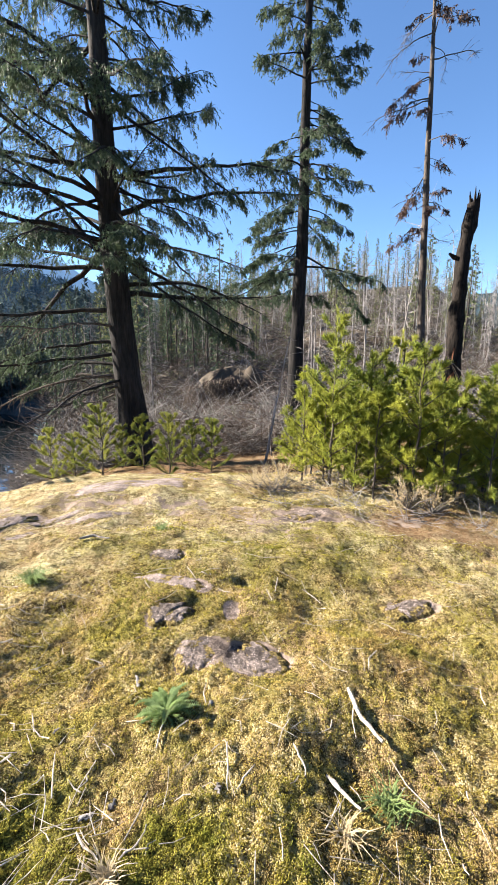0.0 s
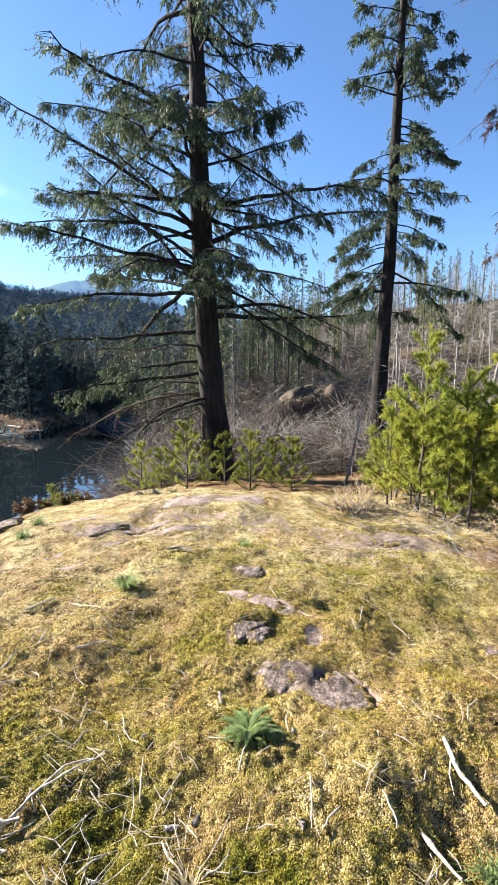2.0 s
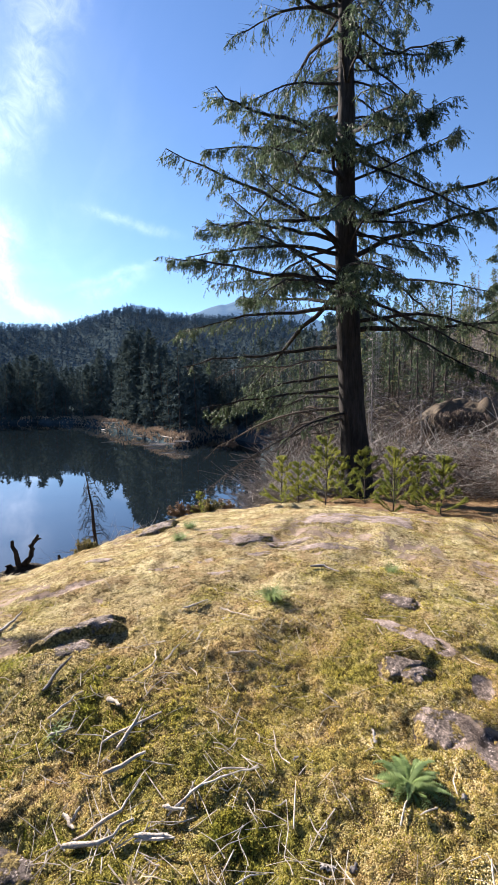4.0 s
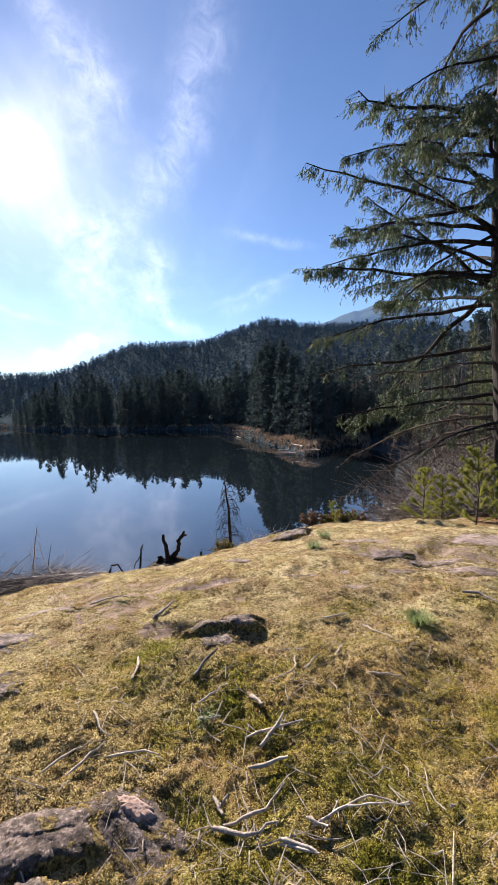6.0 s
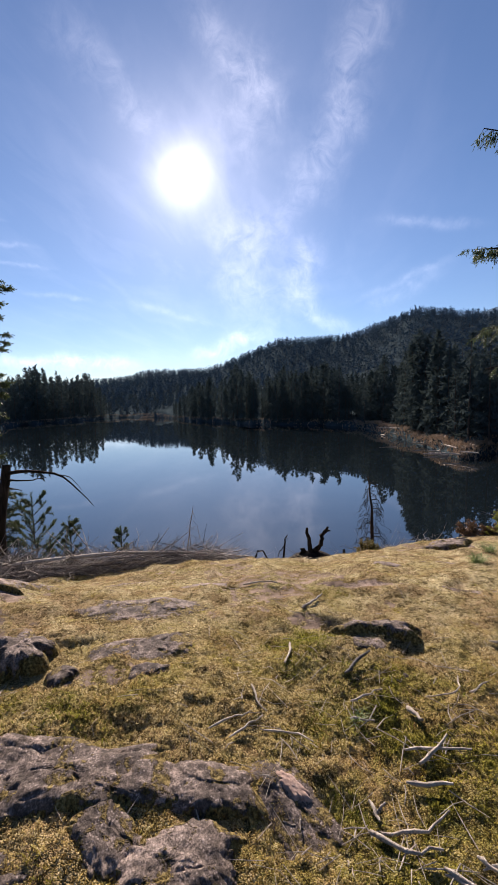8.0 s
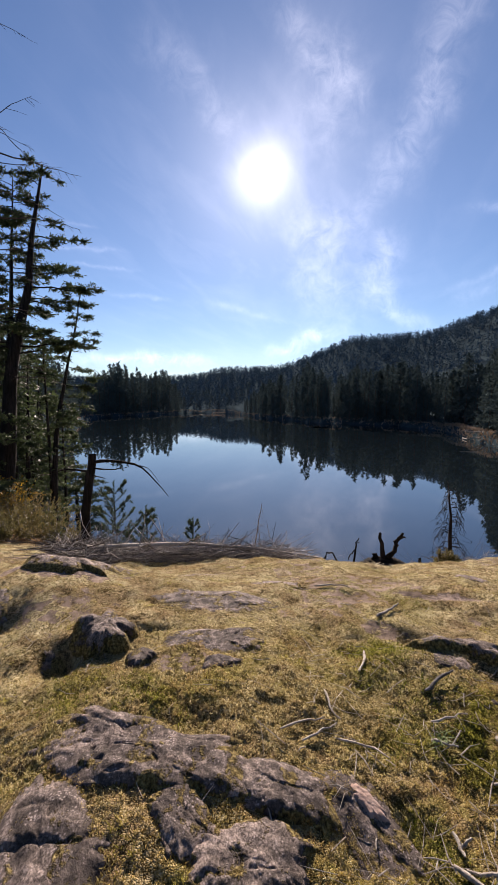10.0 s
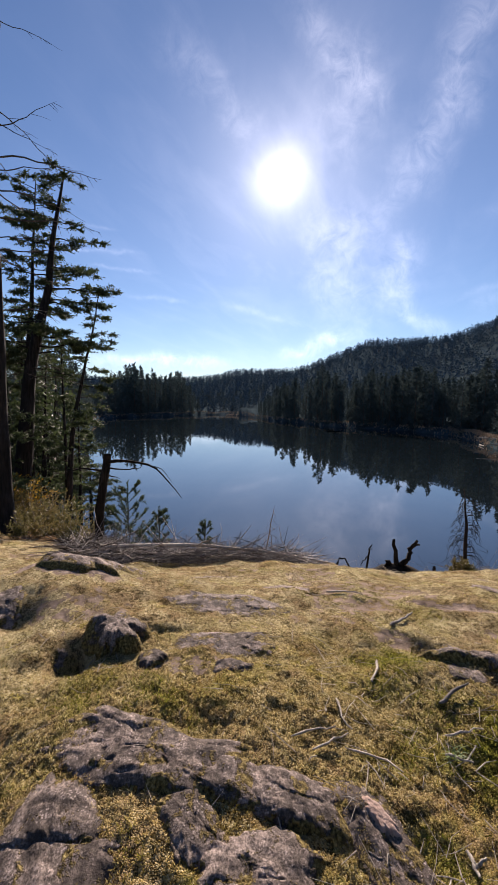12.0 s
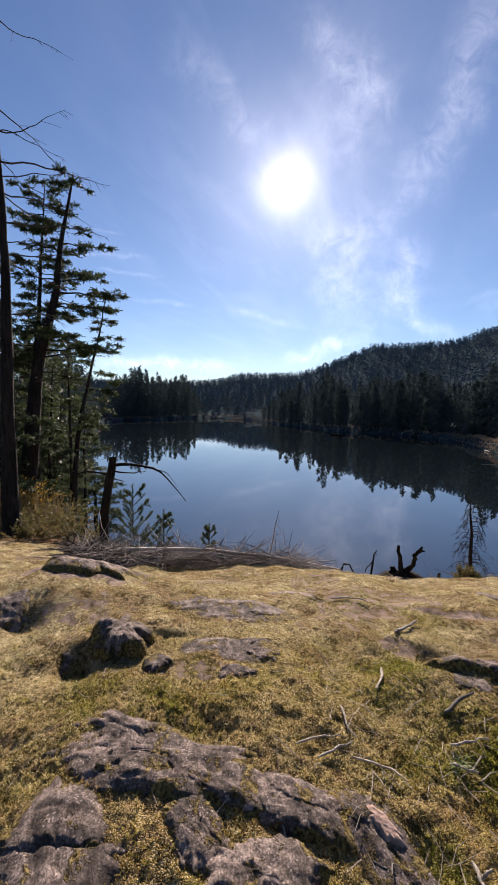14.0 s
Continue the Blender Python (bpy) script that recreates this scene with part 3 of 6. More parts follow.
def masks(x, y):
    """How bare, how littered with needles and how green the ground is."""
    bare = np.zeros_like(x)
    wob = 0.35 * fbm(x * 5, y * 5, 3, 40)
    for cx, cy, a, b, turn, much in BARE:
        c, s = math.cos(radians(turn)), math.sin(radians(turn))
        u, v = ((x - cx) * c + (y - cy) * s) / a, (-(x - cx) * s + (y - cy) * c) / b
        bare = np.maximum(bare, much * (1 - smooth(0.5, 1.4, np.hypot(u, v) + wob)))
    r, az = np.hypot(x, y), np.degrees(np.arctan2(-x, y))
    streaks = fbm(x * 1.1 + y * 0.5, y * 2.6, 4, 11)
    bare = np.maximum(bare, smooth(0.14, 0.34, streaks) * smooth(2.4, 3.4, r) * (1 - smooth(7, 9, r)) * 0.47)
    litter = 0.75 * smooth(0.3, 0.9, 0.9 * np.exp(-((x - 1.45) ** 2 / 0.9 + (y - 3.35) ** 2 / 0.4)) + 0.5 * fbm(x * 2, y * 2, 3, 5) + np.where(az < 20, smooth(5.0, 7.0, r), smooth(8.5, 11, r)))
    green = smooth(0.14, 0.42, fbm(x * 1.7, y * 1.7, 4, 21)) * 0.4
    for cx, cy, a, b in ((-2.2, 1.05, 0.5, 0.35), (-1.5, 1.15, 0.6, 0.35), (-0.9, 1.05, 0.5, 0.3), (-0.2, 0.9, 0.7, 0.25), (-2.1, -0.25, 0.3, 0.2), (0.3, 2.9, 0.8, 0.4), (-1.0, 0.9, 0.9, 0.4)):
        green = np.maximum(green, np.exp(-(((x - cx) / a) ** 2 + ((y - cy) / b) ** 2)) * (0.45 + 1.3 * fbm(x * 7, y * 7, 3, 8)))
    return bare, litter, np.clip(green, 0, 1)


def bedrock(x, y):
    """Height of the rock under the moss."""
    return land(x, y) + (1 - smooth(18, 40, np.hypot(x, y))) * (0.10 * fbm(x * 0.7, y * 0.7, 3, 1) + 0.075 * fbm(x * 2.3, y * 2.3, 2, 2))


def relief(x, y, bare, r):
    """Small relief: cushions of moss, rock ledges, hummocks."""
    near = 1 - smooth(18, 40, r)
    ledge = np.abs(fbm(x * 1.3 + 0.6 * y, y * 2.2, 4, 3))
    h = near * (0.10 * fbm(x * 0.7, y * 0.7, 3, 1) + 0.075 * fbm(x * 2.3, y * 2.3, 3, 2) + 0.05 * (ledge - 0.15))
    moss = 0.015 * fbm(x * 9, y * 9, 3, 9) + 0.007 * fbm(x * 34, y * 34, 2, 31) + 0.011 * (cushions(x, y) - 0.5) * (1 - smooth(3.5, 6.0, r)) * (0.25 + 0.75 * smooth(-0.2, 0.25, fbm(x * 1.9, y * 1.9, 3, 64))) + 0.012
    stone_h = -0.012 + 0.02 * fbm(x * 7, y * 7, 4, 52, 0.6)
    h = h + (1 - smooth(9, 14, r)) * (moss * (1 - bare) + stone_h * bare)
    return h + smooth(18, 30, r) * 0.9 * fbm(x * 0.16, y * 0.16, 4, 71) + smooth(300, 430, r) * (1 - smooth(470, 700, r)) * 5 * fbm(x * 0.006, y * 0.006, 4, 72)


def gz(x, y):
    """Height of the ground as it is built."""
    x, y = np.atleast_1d(np.asarray(x, float)), np.atleast_1d(np.asarray(y, float))
    b = masks(x, y)[0]
    return land(x, y) + relief(x, y, b, np.hypot(x, y))


def ground_at(x, y):
    return float(gz(x, y)[0])


def mesh(name, verts, faces, mat, smooth_faces=False):
    me = bpy.data.meshes.new(name)
    verts, faces = np.asarray(verts, np.float32), np.asarray(faces, np.int32)
    k = faces.shape[1]
    me.vertices.add(len(verts))
    me.vertices.foreach_set("co", verts.ravel())
    me.loops.add(faces.size)
    me.loops.foreach_set("vertex_index", faces.ravel())
    me.polygons.add(len(faces))
    me.polygons.foreach_set("loop_start", np.arange(0, faces.size, k, dtype=np.int32))
    if smooth_faces:
        me.polygons.foreach_set("use_smooth", np.ones(len(faces), bool))
    me.materials.append(mat)
    me.update(calc_edges=True)
    me.validate()
    return me


def part(name, me, parent, label=""):
    ob = new(name, me)
    ob.parent = parent
    return tagged(ob, label)


def thing(name, x, y, z, label, category, group="", kind="", turn=0.0):
    ob = new(name)
    ob.matrix_basis = pose(x, y, z, 0, 0, turn)
    return tagged(ob, label, category, group, kind)


# ---- ground: one sheet out to the horizon ----
def build_ground():
    fine = np.arange(-42, 122, 0.38)
    coarse = np.arange(122, 318, 4.0)
    az = np.concatenate([fine, coarse])
    r = np.concatenate([[0.02, 0.15, 0.3, 0.45], 0.55 * 1.0072 ** np.arange(0, 245), np.geomspace(3.2, 17.2, 118), np.geomspace(17.5, 40, 50), np.geomspace(42, 1900, 80)])
    A, Rr = np.meshgrid(az, r)
    x, y = polar(A, Rr)
    bare, litter, green = masks(x, y)
    z = land(x, y) + relief(x, y, bare, Rr)
    n, k = len(r), len(az)
    i = np.arange(n - 1)[:, None] * k + np.arange(k)[None, :]
    j = np.arange(n - 1)[:, None] * k + (np.arange(k)[None, :] + 1) % k
    faces = np.stack([i, i + k, j + k, j], -1).reshape(-1, 4)
    me = mesh("ground", np.stack([x, y, z], -1).reshape(-1, 3), faces, GROUND, True)
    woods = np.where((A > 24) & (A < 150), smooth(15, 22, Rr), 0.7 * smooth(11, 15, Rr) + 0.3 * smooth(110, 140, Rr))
    # set by distance alone: 1 within 2 m, 0 beyond 3.6 m
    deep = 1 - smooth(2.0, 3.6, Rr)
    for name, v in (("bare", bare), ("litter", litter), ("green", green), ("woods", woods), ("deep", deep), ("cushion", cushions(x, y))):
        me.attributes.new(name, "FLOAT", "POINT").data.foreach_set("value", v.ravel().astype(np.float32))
    return tagged(new("ground", me), "mossy bedrock bluff falling away to a lake and wooded hills", "ground", kind="structure")


build_ground()
ring_az = np.linspace(0, 2 * math.pi, 97)[:-1]
water_r = [2.0, 40.0, 120.0, 420.0]
wv = [(math.cos(a) * q - 90, math.sin(a) * q + 40, WATER_Z) for q in water_r for a in ring_az]
wf = [(s * 96 + c, (s + 1) * 96 + c, (s + 1) * 96 + (c + 1) % 96, s * 96 + (c + 1) % 96) for s in range(3) for c in range(96)]
tagged(new("water", mesh("water", wv, wf, WATER)), "still dark lake water mirroring sky and forest", "lake", kind="structure")

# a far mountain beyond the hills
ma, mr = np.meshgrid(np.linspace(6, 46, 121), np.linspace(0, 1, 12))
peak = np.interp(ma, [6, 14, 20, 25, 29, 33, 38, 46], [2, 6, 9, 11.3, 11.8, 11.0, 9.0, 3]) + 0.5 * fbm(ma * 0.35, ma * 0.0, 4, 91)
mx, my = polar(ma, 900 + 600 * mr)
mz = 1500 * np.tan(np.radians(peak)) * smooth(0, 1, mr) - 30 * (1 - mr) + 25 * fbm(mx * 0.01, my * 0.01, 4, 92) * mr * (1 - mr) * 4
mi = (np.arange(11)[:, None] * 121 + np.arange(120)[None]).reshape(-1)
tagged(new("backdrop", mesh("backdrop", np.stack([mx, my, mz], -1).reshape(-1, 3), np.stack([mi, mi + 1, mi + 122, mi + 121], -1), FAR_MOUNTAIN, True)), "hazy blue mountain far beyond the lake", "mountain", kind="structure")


# ---- plants: shared shape builders ----
def unit(v):
    return v / np.maximum(np.linalg.norm(v, axis=-1, keepdims=True), 1e-9)


def tube(points, radii, sides=6, start=0, rough=0.0, rng=None):
    """Vertices and faces of a tapered tube along points."""
    points, radii = np.asarray(points, float), np.asarray(radii, float)
    d = unit(np.gradient(points, axis=0))
    ref = np.where(np.abs(d[:, 2:3]) > 0.9, np.array([[1.0, 0, 0]]), np.array([[0, 0, 1.0]]))
    u = unit(np.cross(d, ref))
    v = np.cross(d, u)
    a = np.linspace(0, 2 * math.pi, sides, endpoint=False)
    ring = np.cos(a)[None, :, None] * u[:, None] + np.sin(a)[None, :, None] * v[:, None]
    rad = radii[:, None, None] * np.ones((1, sides, 1))
    if rough and rng is not None:
        rad = rad * (1 + rough * (rng.random((len(points), sides, 1)) - 0.5))
    verts = (points[:, None] + ring * rad).reshape(-1, 3)
    n = len(points)
    i = np.arange(n - 1)[:, None] * sides + np.arange(sides)[None]
    j = np.arange(n - 1)[:, None] * sides + (np.arange(sides)[None] + 1) % sides
    faces = np.stack([i, j, j + sides, i + sides], -1).reshape(-1, 4) + start
    return verts, faces


class Shape:
    """Gathers tubes into one quad mesh."""

    def __init__(self):
        self.v, self.f, self.n = [], [], 0

    def tube(self, points, radii, sides=6, rough=0.0, rng=None):
        v, f = tube(points, radii, sides, self.n, rough, rng)
        self.v.append(v)
        self.f.append(f)
        self.n += len(v)

    def mesh(self, name, mat, smooth_faces=True):
        return mesh(name, np.concatenate(self.v), np.concatenate(self.f), mat, smooth_faces)


def needles(rng, base, way, length, count, size, width, spread=0.8, lift=0.1, first=0.0):
    """Triangles of needle clumps set along twigs: base and way (n x 3), length (n)."""
    n = len(base)
    u = first + (1 - first) * (np.arange(count)[None] + rng.random((n, count))) / count
    p = base[:, None] + way[:, None] * (length[:, None] * u)[..., None]
    side = rng.normal(size=(n, count, 3))
    side = unit(side - (side * way[:, None]).sum(-1, keepdims=True) * way[:, None])
    d = unit(way[:, None] * (1 - spread * 0.6) + side * spread + np.array([0, 0, lift]))
    s = unit(np.cross(d, rng.normal(size=(n, count, 3))))
    ln = (size * (0.6 + 0.8 * rng.random((n, count))))[..., None]
    w = width * (0.6 + 0.8 * rng.random((n, count)))[..., None]
    tri = np.stack([p - s * w / 2, p + s * w / 2, p + d * ln], 2).reshape(-1, 3)
    return tri, np.arange(len(tri)).reshape(-1, 3)


def joined(chunks):
    v, f, n = [], [], 0
    for a, b in chunks:
        v.append(a)
        f.append(b + n)
        n += len(a)
    return np.concatenate(v), np.concatenate(f)


def limb(rng, start, az, length, rise, droop, steps=7, wander=0.05):
    """A limb's points: leaves at a bearing, rises by rise and droops along its length."""
    s = np.linspace(0, 1, steps)
    a = np.radians(az) + np.cumsum(rng.normal(0, wander, steps))
    step = length / (steps - 1)
    x = np.concatenate([[0], np.cumsum(-np.sin(a[1:]) * step)])
    y = np.concatenate([[0], np.cumsum(np.cos(a[1:]) * step)])
    z = length * (rise * s - droop * s ** 2) + np.concatenate([[0], np.cumsum(rng.normal(0, wander * step * 0.6, steps - 1))])
    return np.asarray(start) + np.stack([x, y, z], -1)


def along(points, u):
    """Places and directions at shares u of a polyline."""
    k = np.clip(u * (len(points) - 1), 0, len(points) - 1.0001)
    i = k.astype(int)
    w = (k - i)[:, None]
    return points[i] * (1 - w) + points[i + 1] * w, unit(points[i + 1] - points[i])


def forest(name, rng, xs, ys, heights, mat, label, crown=0.16, start=0.12, branches=60, clumps=7, dead=0.0, trunk_mat=None, sides=5, fat=1.0):
    """One stand of many conifers, joined: stems and crowns."""
    stems, crowns = Shape(), []
    zs = gz(xs, ys)
    for x, y, z, h in zip(xs, ys, zs, heights):
        bare = rng.random() < dead
        lean = rng.normal(0, 0.05 if bare else 0.015, 2)
        tip = np.array([x + lean[0] * h, y + lean[1] * h, z + h])
        foot = np.array([x, y, z - 0.3])
        rad = 0.006 * h + 0.012 if bare else 0.009 * h + 0.02
        stems.tube([foot, foot * 0.5 + tip * 0.5, tip], [rad, rad * 0.6, rad * 0.12], sides)
        st = start + (0.25 if rng.random() < 0.3 else 0.0) * rng.random()
        nb = int(branches * (0.7 + 0.6 * rng.random()))
        u = st + (1 - st) * (np.arange(nb) + rng.random(nb)) / nb
        a = rng.random(nb) * 2 * math.pi
        wide = crown * h * (0.75 + 0.5 * rng.random())
        ln = wide * np.clip((1 - u) ** 0.75 * (0.55 + 0.7 * rng.random(nb)) + 0.03, 0.03, 1) * np.where(u < st + 0.12, 0.75, 1)
        b = foot + (tip - foot) * u[:, None]
        w = unit(np.stack([np.cos(a), np.sin(a), -0.22 + 0.45 * (u - 0.4) + rng.normal(0, 0.12, nb)], -1))
        if bare:
            keep = rng.random(nb) < 0.5
            tri, f = needles(rng, b[keep], w[keep], ln[keep] * 0.02, 3, ln[keep].mean() * 1.5, 0.03, 0.55, -0.1)
        else:
            sz = np.clip(ln.mean() * 0.55, 0.12, 1.1)
            tri, f = needles(rng, b, w, ln, clumps, sz * fat, sz * 0.42 * fat, 0.75, -0.05, 0.12)
        crowns.append((tri, f))
    ob = tagged(new(name), label, "forest", kind="stuff")
    part("stems", stems.mesh(name + "_stems", trunk_mat or BARK_GREY), ob)
    v, f = joined(crowns)
    part("crowns", mesh(name + "_crowns", v, f, mat), ob)
    return ob


# ---- large trees on the bluff ----
def conifer(name, spine, radius, limbs, seed, label, bark_mat, leaf_mat, group="", twigs=20, needle=(7, 0.055, 0.02, 1.0), hang=0.5, shoots=6, category="conifer", flat=1.0):
    """A conifer: a tapered trunk along spine, limbs (height, bearing, length, rise, droop, leafiness) and hanging sprays."""
    rng = np.random.default_rng(seed)
    spine = np.asarray(spine, float)
    foot = spine[0].copy()
    ob = thing(name, *foot, label, category, group)
    spine = spine - foot
    top = spine[-1, 2]
    s = np.linspace(0, 1, 26)
    seg = np.concatenate([[0], np.cumsum(np.linalg.norm(np.diff(spine, axis=0), axis=1))])
    pts = np.stack([np.interp(s * seg[-1], seg, spine[:, k]) for k in range(3)], -1)
    pts[1:-1] = 0.25 * pts[:-2] + 0.5 * pts[1:-1] + 0.25 * pts[2:]
    pts[:, :2] += np.cumsum(rng.normal(0, 0.012, (26, 2)), 0) * (radius > 0.05)
    rad = radius * (1 - 0.93 * s ** 0.9) + 0.22 * radius * np.exp(-s * 22)
    trunk = Shape()
    trunk.tube(pts, rad, 14, 0.13, rng)
    tr = part("trunk", trunk.mesh(name + "_trunk", bark_mat), ob)
    for height, az, length, rise, droop, leafy in limbs:
        u = np.array([np.clip(height / top, 0, 0.995)])
        start = along(pts, u)[0][0]
        bare = leafy == 0.0
        thick = min(max((0.009 if bare else 0.014) * length, 0.008), 0.45 * float(np.interp(u, s, rad)[0]) + 0.004)
        line = limb(rng, start, az, length, rise, droop, 11, 0.22 if bare else 0.16)
        wood = Shape()
        wood.tube(line, thick * (1 - 0.85 * np.linspace(0, 1, 11)), 6)
        n = max(int(twigs * length / 2.5), 5)
        uu = 0.22 + 0.78 * rng.random(n) ** 0.75
        p, d = along(line, uu)
        side = np.cross(d, np.array([0, 0, 1.0])) * np.where(rng.random((n, 1)) < 0.5, 1, -1)
        w = unit(d * 0.7 + side * (0.3 + 0.8 * rng.random((n, 1))) + np.array([0, 0, -hang * (1.6 if bare else 1.0)]) * rng.random((n, 1)) + rng.normal(0, 0.22, (n, 3)))
        ln = (0.14 + 0.24 * length * (1.06 - uu)) * (0.4 + 0.9 * rng.random(n))
        for q, e, c in zip(p, w, ln):
            wood.tube([q, q + e * c * 0.55 + [0, 0, 0.03 * c], q + e * c], [0.004 + 0.005 * c, 0.004, 0.0016], 3)
        lb = part("limb", wood.mesh(name + "_limb", BARK_GREY if bare else bark_mat), ob)
        if leafy > 0.05:
            # short shoots hang from every side branch and carry the needles
            keep = rng.random(n) < leafy + 0.1
            m = int(keep.sum()) * shoots
            if not m:
                continue
            pk, wk, lk = np.repeat(p[keep], shoots, 0), np.repeat(w[keep], shoots, 0), np.repeat(ln[keep], shoots)
            q = pk + wk * (lk * (0.15 + 0.9 * rng.random(m)))[:, None]
            v = unit(wk * 0.6 + rng.normal(0, 0.5, (m, 3)) + np.array([0, 0, -hang * 1.6])) * [1, 1, flat]
            leaf = needles(rng, q, v, (0.07 + 0.12 * rng.random(m)) * needle[3], needle[0], needle[1], needle[2], 0.5, -0.15)
            part("foliage", mesh(name + "_foliage", *leaf, leaf_mat), lb)
    return ob


def at(az, r, z):
    x, y = polar(az, r)
    return (float(x), float(y), z)


def on_ground(az, r, lower=0.0):
    x, y = polar(az, r)
    return (float(x), float(y), ground_at(x, y) - lower)


# old fir beside the crest: long limbs to both sides, dead ones below
rng = np.random.default_rng(3)
fir_limbs = []
for k in range(146):
    h = 4.8 + 12.4 * ((k + rng.random()) / 146) ** 1.2
    az = rng.random() * 360
    wide = (4.6 if 40 < az < 170 else 3.5) * np.clip(1.12 - (h - 4) / 17, 0.12, 1)
    fir_limbs.append((h, az, wide * (0.35 + 0.75 * rng.random()), *((rng.normal(-0.38, 0.2), 0.1 * rng.random() - 0.08) if 215 < az < 350 else (rng.normal(0.22, 0.28), 0.12 + 0.25 * rng.random())), 0.28 + 0.5 * rng.random()))
fir_limbs += [(5.4, 100, 4.3, 0.12, -0.02, 0.9), (4.9, 70, 4.2, 0.30, 0.05, 0.9), (6.0, 108, 3.9, 0.15, 0.1, 0.9), (6.8, 98, 4.0, 0.2, 0.1, 0.9), (4.3, -75, 5.0, -0.02, -0.10, 0.3), (4.5, -95, 4.0, 0.12, 0.30, 0.3), (4.0, 110, 4.4, -0.12, 0.05, 0.1),
              (3.0, 95, 3.8, -0.02, 0.12, 0.22), (3.6, 120, 3.6, 0.02, 0.12, 0.0), (5.9, -70, 4.6, 0.45, 0.25, 0.6), (6.6, -100, 4.4, 0.3, 0.25, 0.6), (2.4, 140, 2.8, -0.05, 0.2, 0.1),
              (2.4, 92, 4.2, 0.10, 0.42, 0.0), (2.3, 100, 3.8, 0.06, 0.48, 0.0), (2.1, 84, 3.2, -0.05, 0.45, 0.0), (2.5, 108, 4.6, 0.06, 0.36, 0.0), (2.2, 118, 3.8, 0.02, 0.42, 0.0), (2.7, 98, 3.6, 0.12, 0.35, 0.5), (3.2, 104, 3.4, 0.1, 0.3, 0.6)]
conifer("fir_tree", [on_ground(15.0, 10.5, 0.25), at(16.3, 10.45, 1.4), at(17.0, 10.4, 4.2), at(17.0, 10.4, 9.0), at(17.0, 10.4, 17.5)], 0.36, fir_limbs, 5,
        "old dark fir with long drooping limbs on the bluff crest", BARK_DARK, FIR, twigs=40, needle=(7, 0.055, 0.021, 1.2), hang=0.75, shoots=9)
rng = np.random.default_rng(8)
fir2 = []
for k in range(90):
    h = 5.6 + 13.0 * (k + rng.random()) / 90
    fir2.append((h, rng.random() * 360, (2.7 * np.clip(1.1 - (h - 5) / 18, 0.15, 1)) * (0.45 + 0.65 * rng.random()), rng.normal(-0.12, 0.25), 0.12 + 0.2 * rng.random(), 0.35 + 0.5 * rng.random()))
fir2 += [(6.6, 60, 2.8, -0.2, 0.2, 0.7), (6.0, 95, 2.6, -0.3, 0.1, 0.7), (5.2, -60, 1.6, 0.1, 0.2, 0.6)]
conifer("fir_tree", [on_ground(-6.2, 15, 0.2), at(-6.3, 15, 1.5), at(-6.9, 15, 6.0), at(-6.9, 15, 12.5), at(-6.9, 15, 19)], 0.30, fir2, 6,
        "slender fir with short ragged limbs below the bluff", BARK_DARK, FIR, twigs=40, needle=(8, 0.07, 0.027, 1.3), hang=0.55, shoots=9)
rng = np.random.default_rng(11)
dead = [(h, a, l, r_, d_, 0.0) for h, a, l, r_, d_ in ((12.4, 80, 2.0, 0.1, 0.3), (12.9, -70, 2.6, 0.35, 0.15), (10.6, 90, 2.2, -0.05, 0.1), (13.4, 95, 2.4, 0.3, 0.3), (11.7, -80, 2.2, 0.2, -0.1), (13.8, -95, 2.6, 0.2, 0.1))]
dead += [(6.5 + 8 * rng.random(), rng.random() * 360, 0.6 + 1.0 * rng.random(), rng.normal(0, 0.2), 0.25, 0.75 * (rng.random() < 0.6)) for _ in range(34)]
conifer("pine_tree", [on_ground(-21.9, 16, 0.2), at(-21.7, 16, 3), at(-20.4, 16, 12), at(-20.0, 16, 16.5)], 0.17, dead, 12, "dying pine with bare trunk and a few rusty sprays", BARK_GREY, RUSTY, twigs=34, needle=(8, 0.07, 0.022, 1.0))

# burnt snag with a splintered top, leaning
rng = np.random.default_rng(14)
foot = np.array(on_ground(-24.9, 17, 0.2))
tipp = np.array(at(-26.3, 17, 6.5))
snag = thing("snag", *foot, "charred leaning snag with a splintered top", "dead tree")
s = np.linspace(0, 1, 24)
line = (tipp - foot) * s[:, None]
line[:, 0] += 0.10 * np.sin(s * 6)
shell = Shape()
shell.tube(line, 0.28 - 0.11 * s + 0.05 * rng.random(24), 12, 0.5, rng)
for k in range(9):
    a = rng.random() * 6.28
    b = line[-1] + [math.cos(a) * 0.14, math.sin(a) * 0.14, -0.25]
    shell.tube([b, b + [0.02, 0, 0.3], b + [0.05 * math.cos(a), 0.05 * math.sin(a), 0.35 + 0.4 * rng.random()]], [0.07, 0.05, 0.008], 5)
shell.tube([line[18] + [-0.1, 0, 0], line[18] + [-0.32, 0, 0.04], line[18] + [-0.5, 0, 0.16]], [0.08, 0.09, 0.04], 6, 0.4, rng)
part("trunk", shell.mesh("snag_trunk", BARK_BURNT), snag)
rot = Shape()
rot.tube(line[:11] + np.array([-0.04, -0.13, 0]), 0.19 - 0.008 * np.arange(11), 8, 0.35, rng)
part("rotten_heartwood", rot.mesh("snag_heart", WOOD_RED), snag, "reddish rotten wood showing through the char")

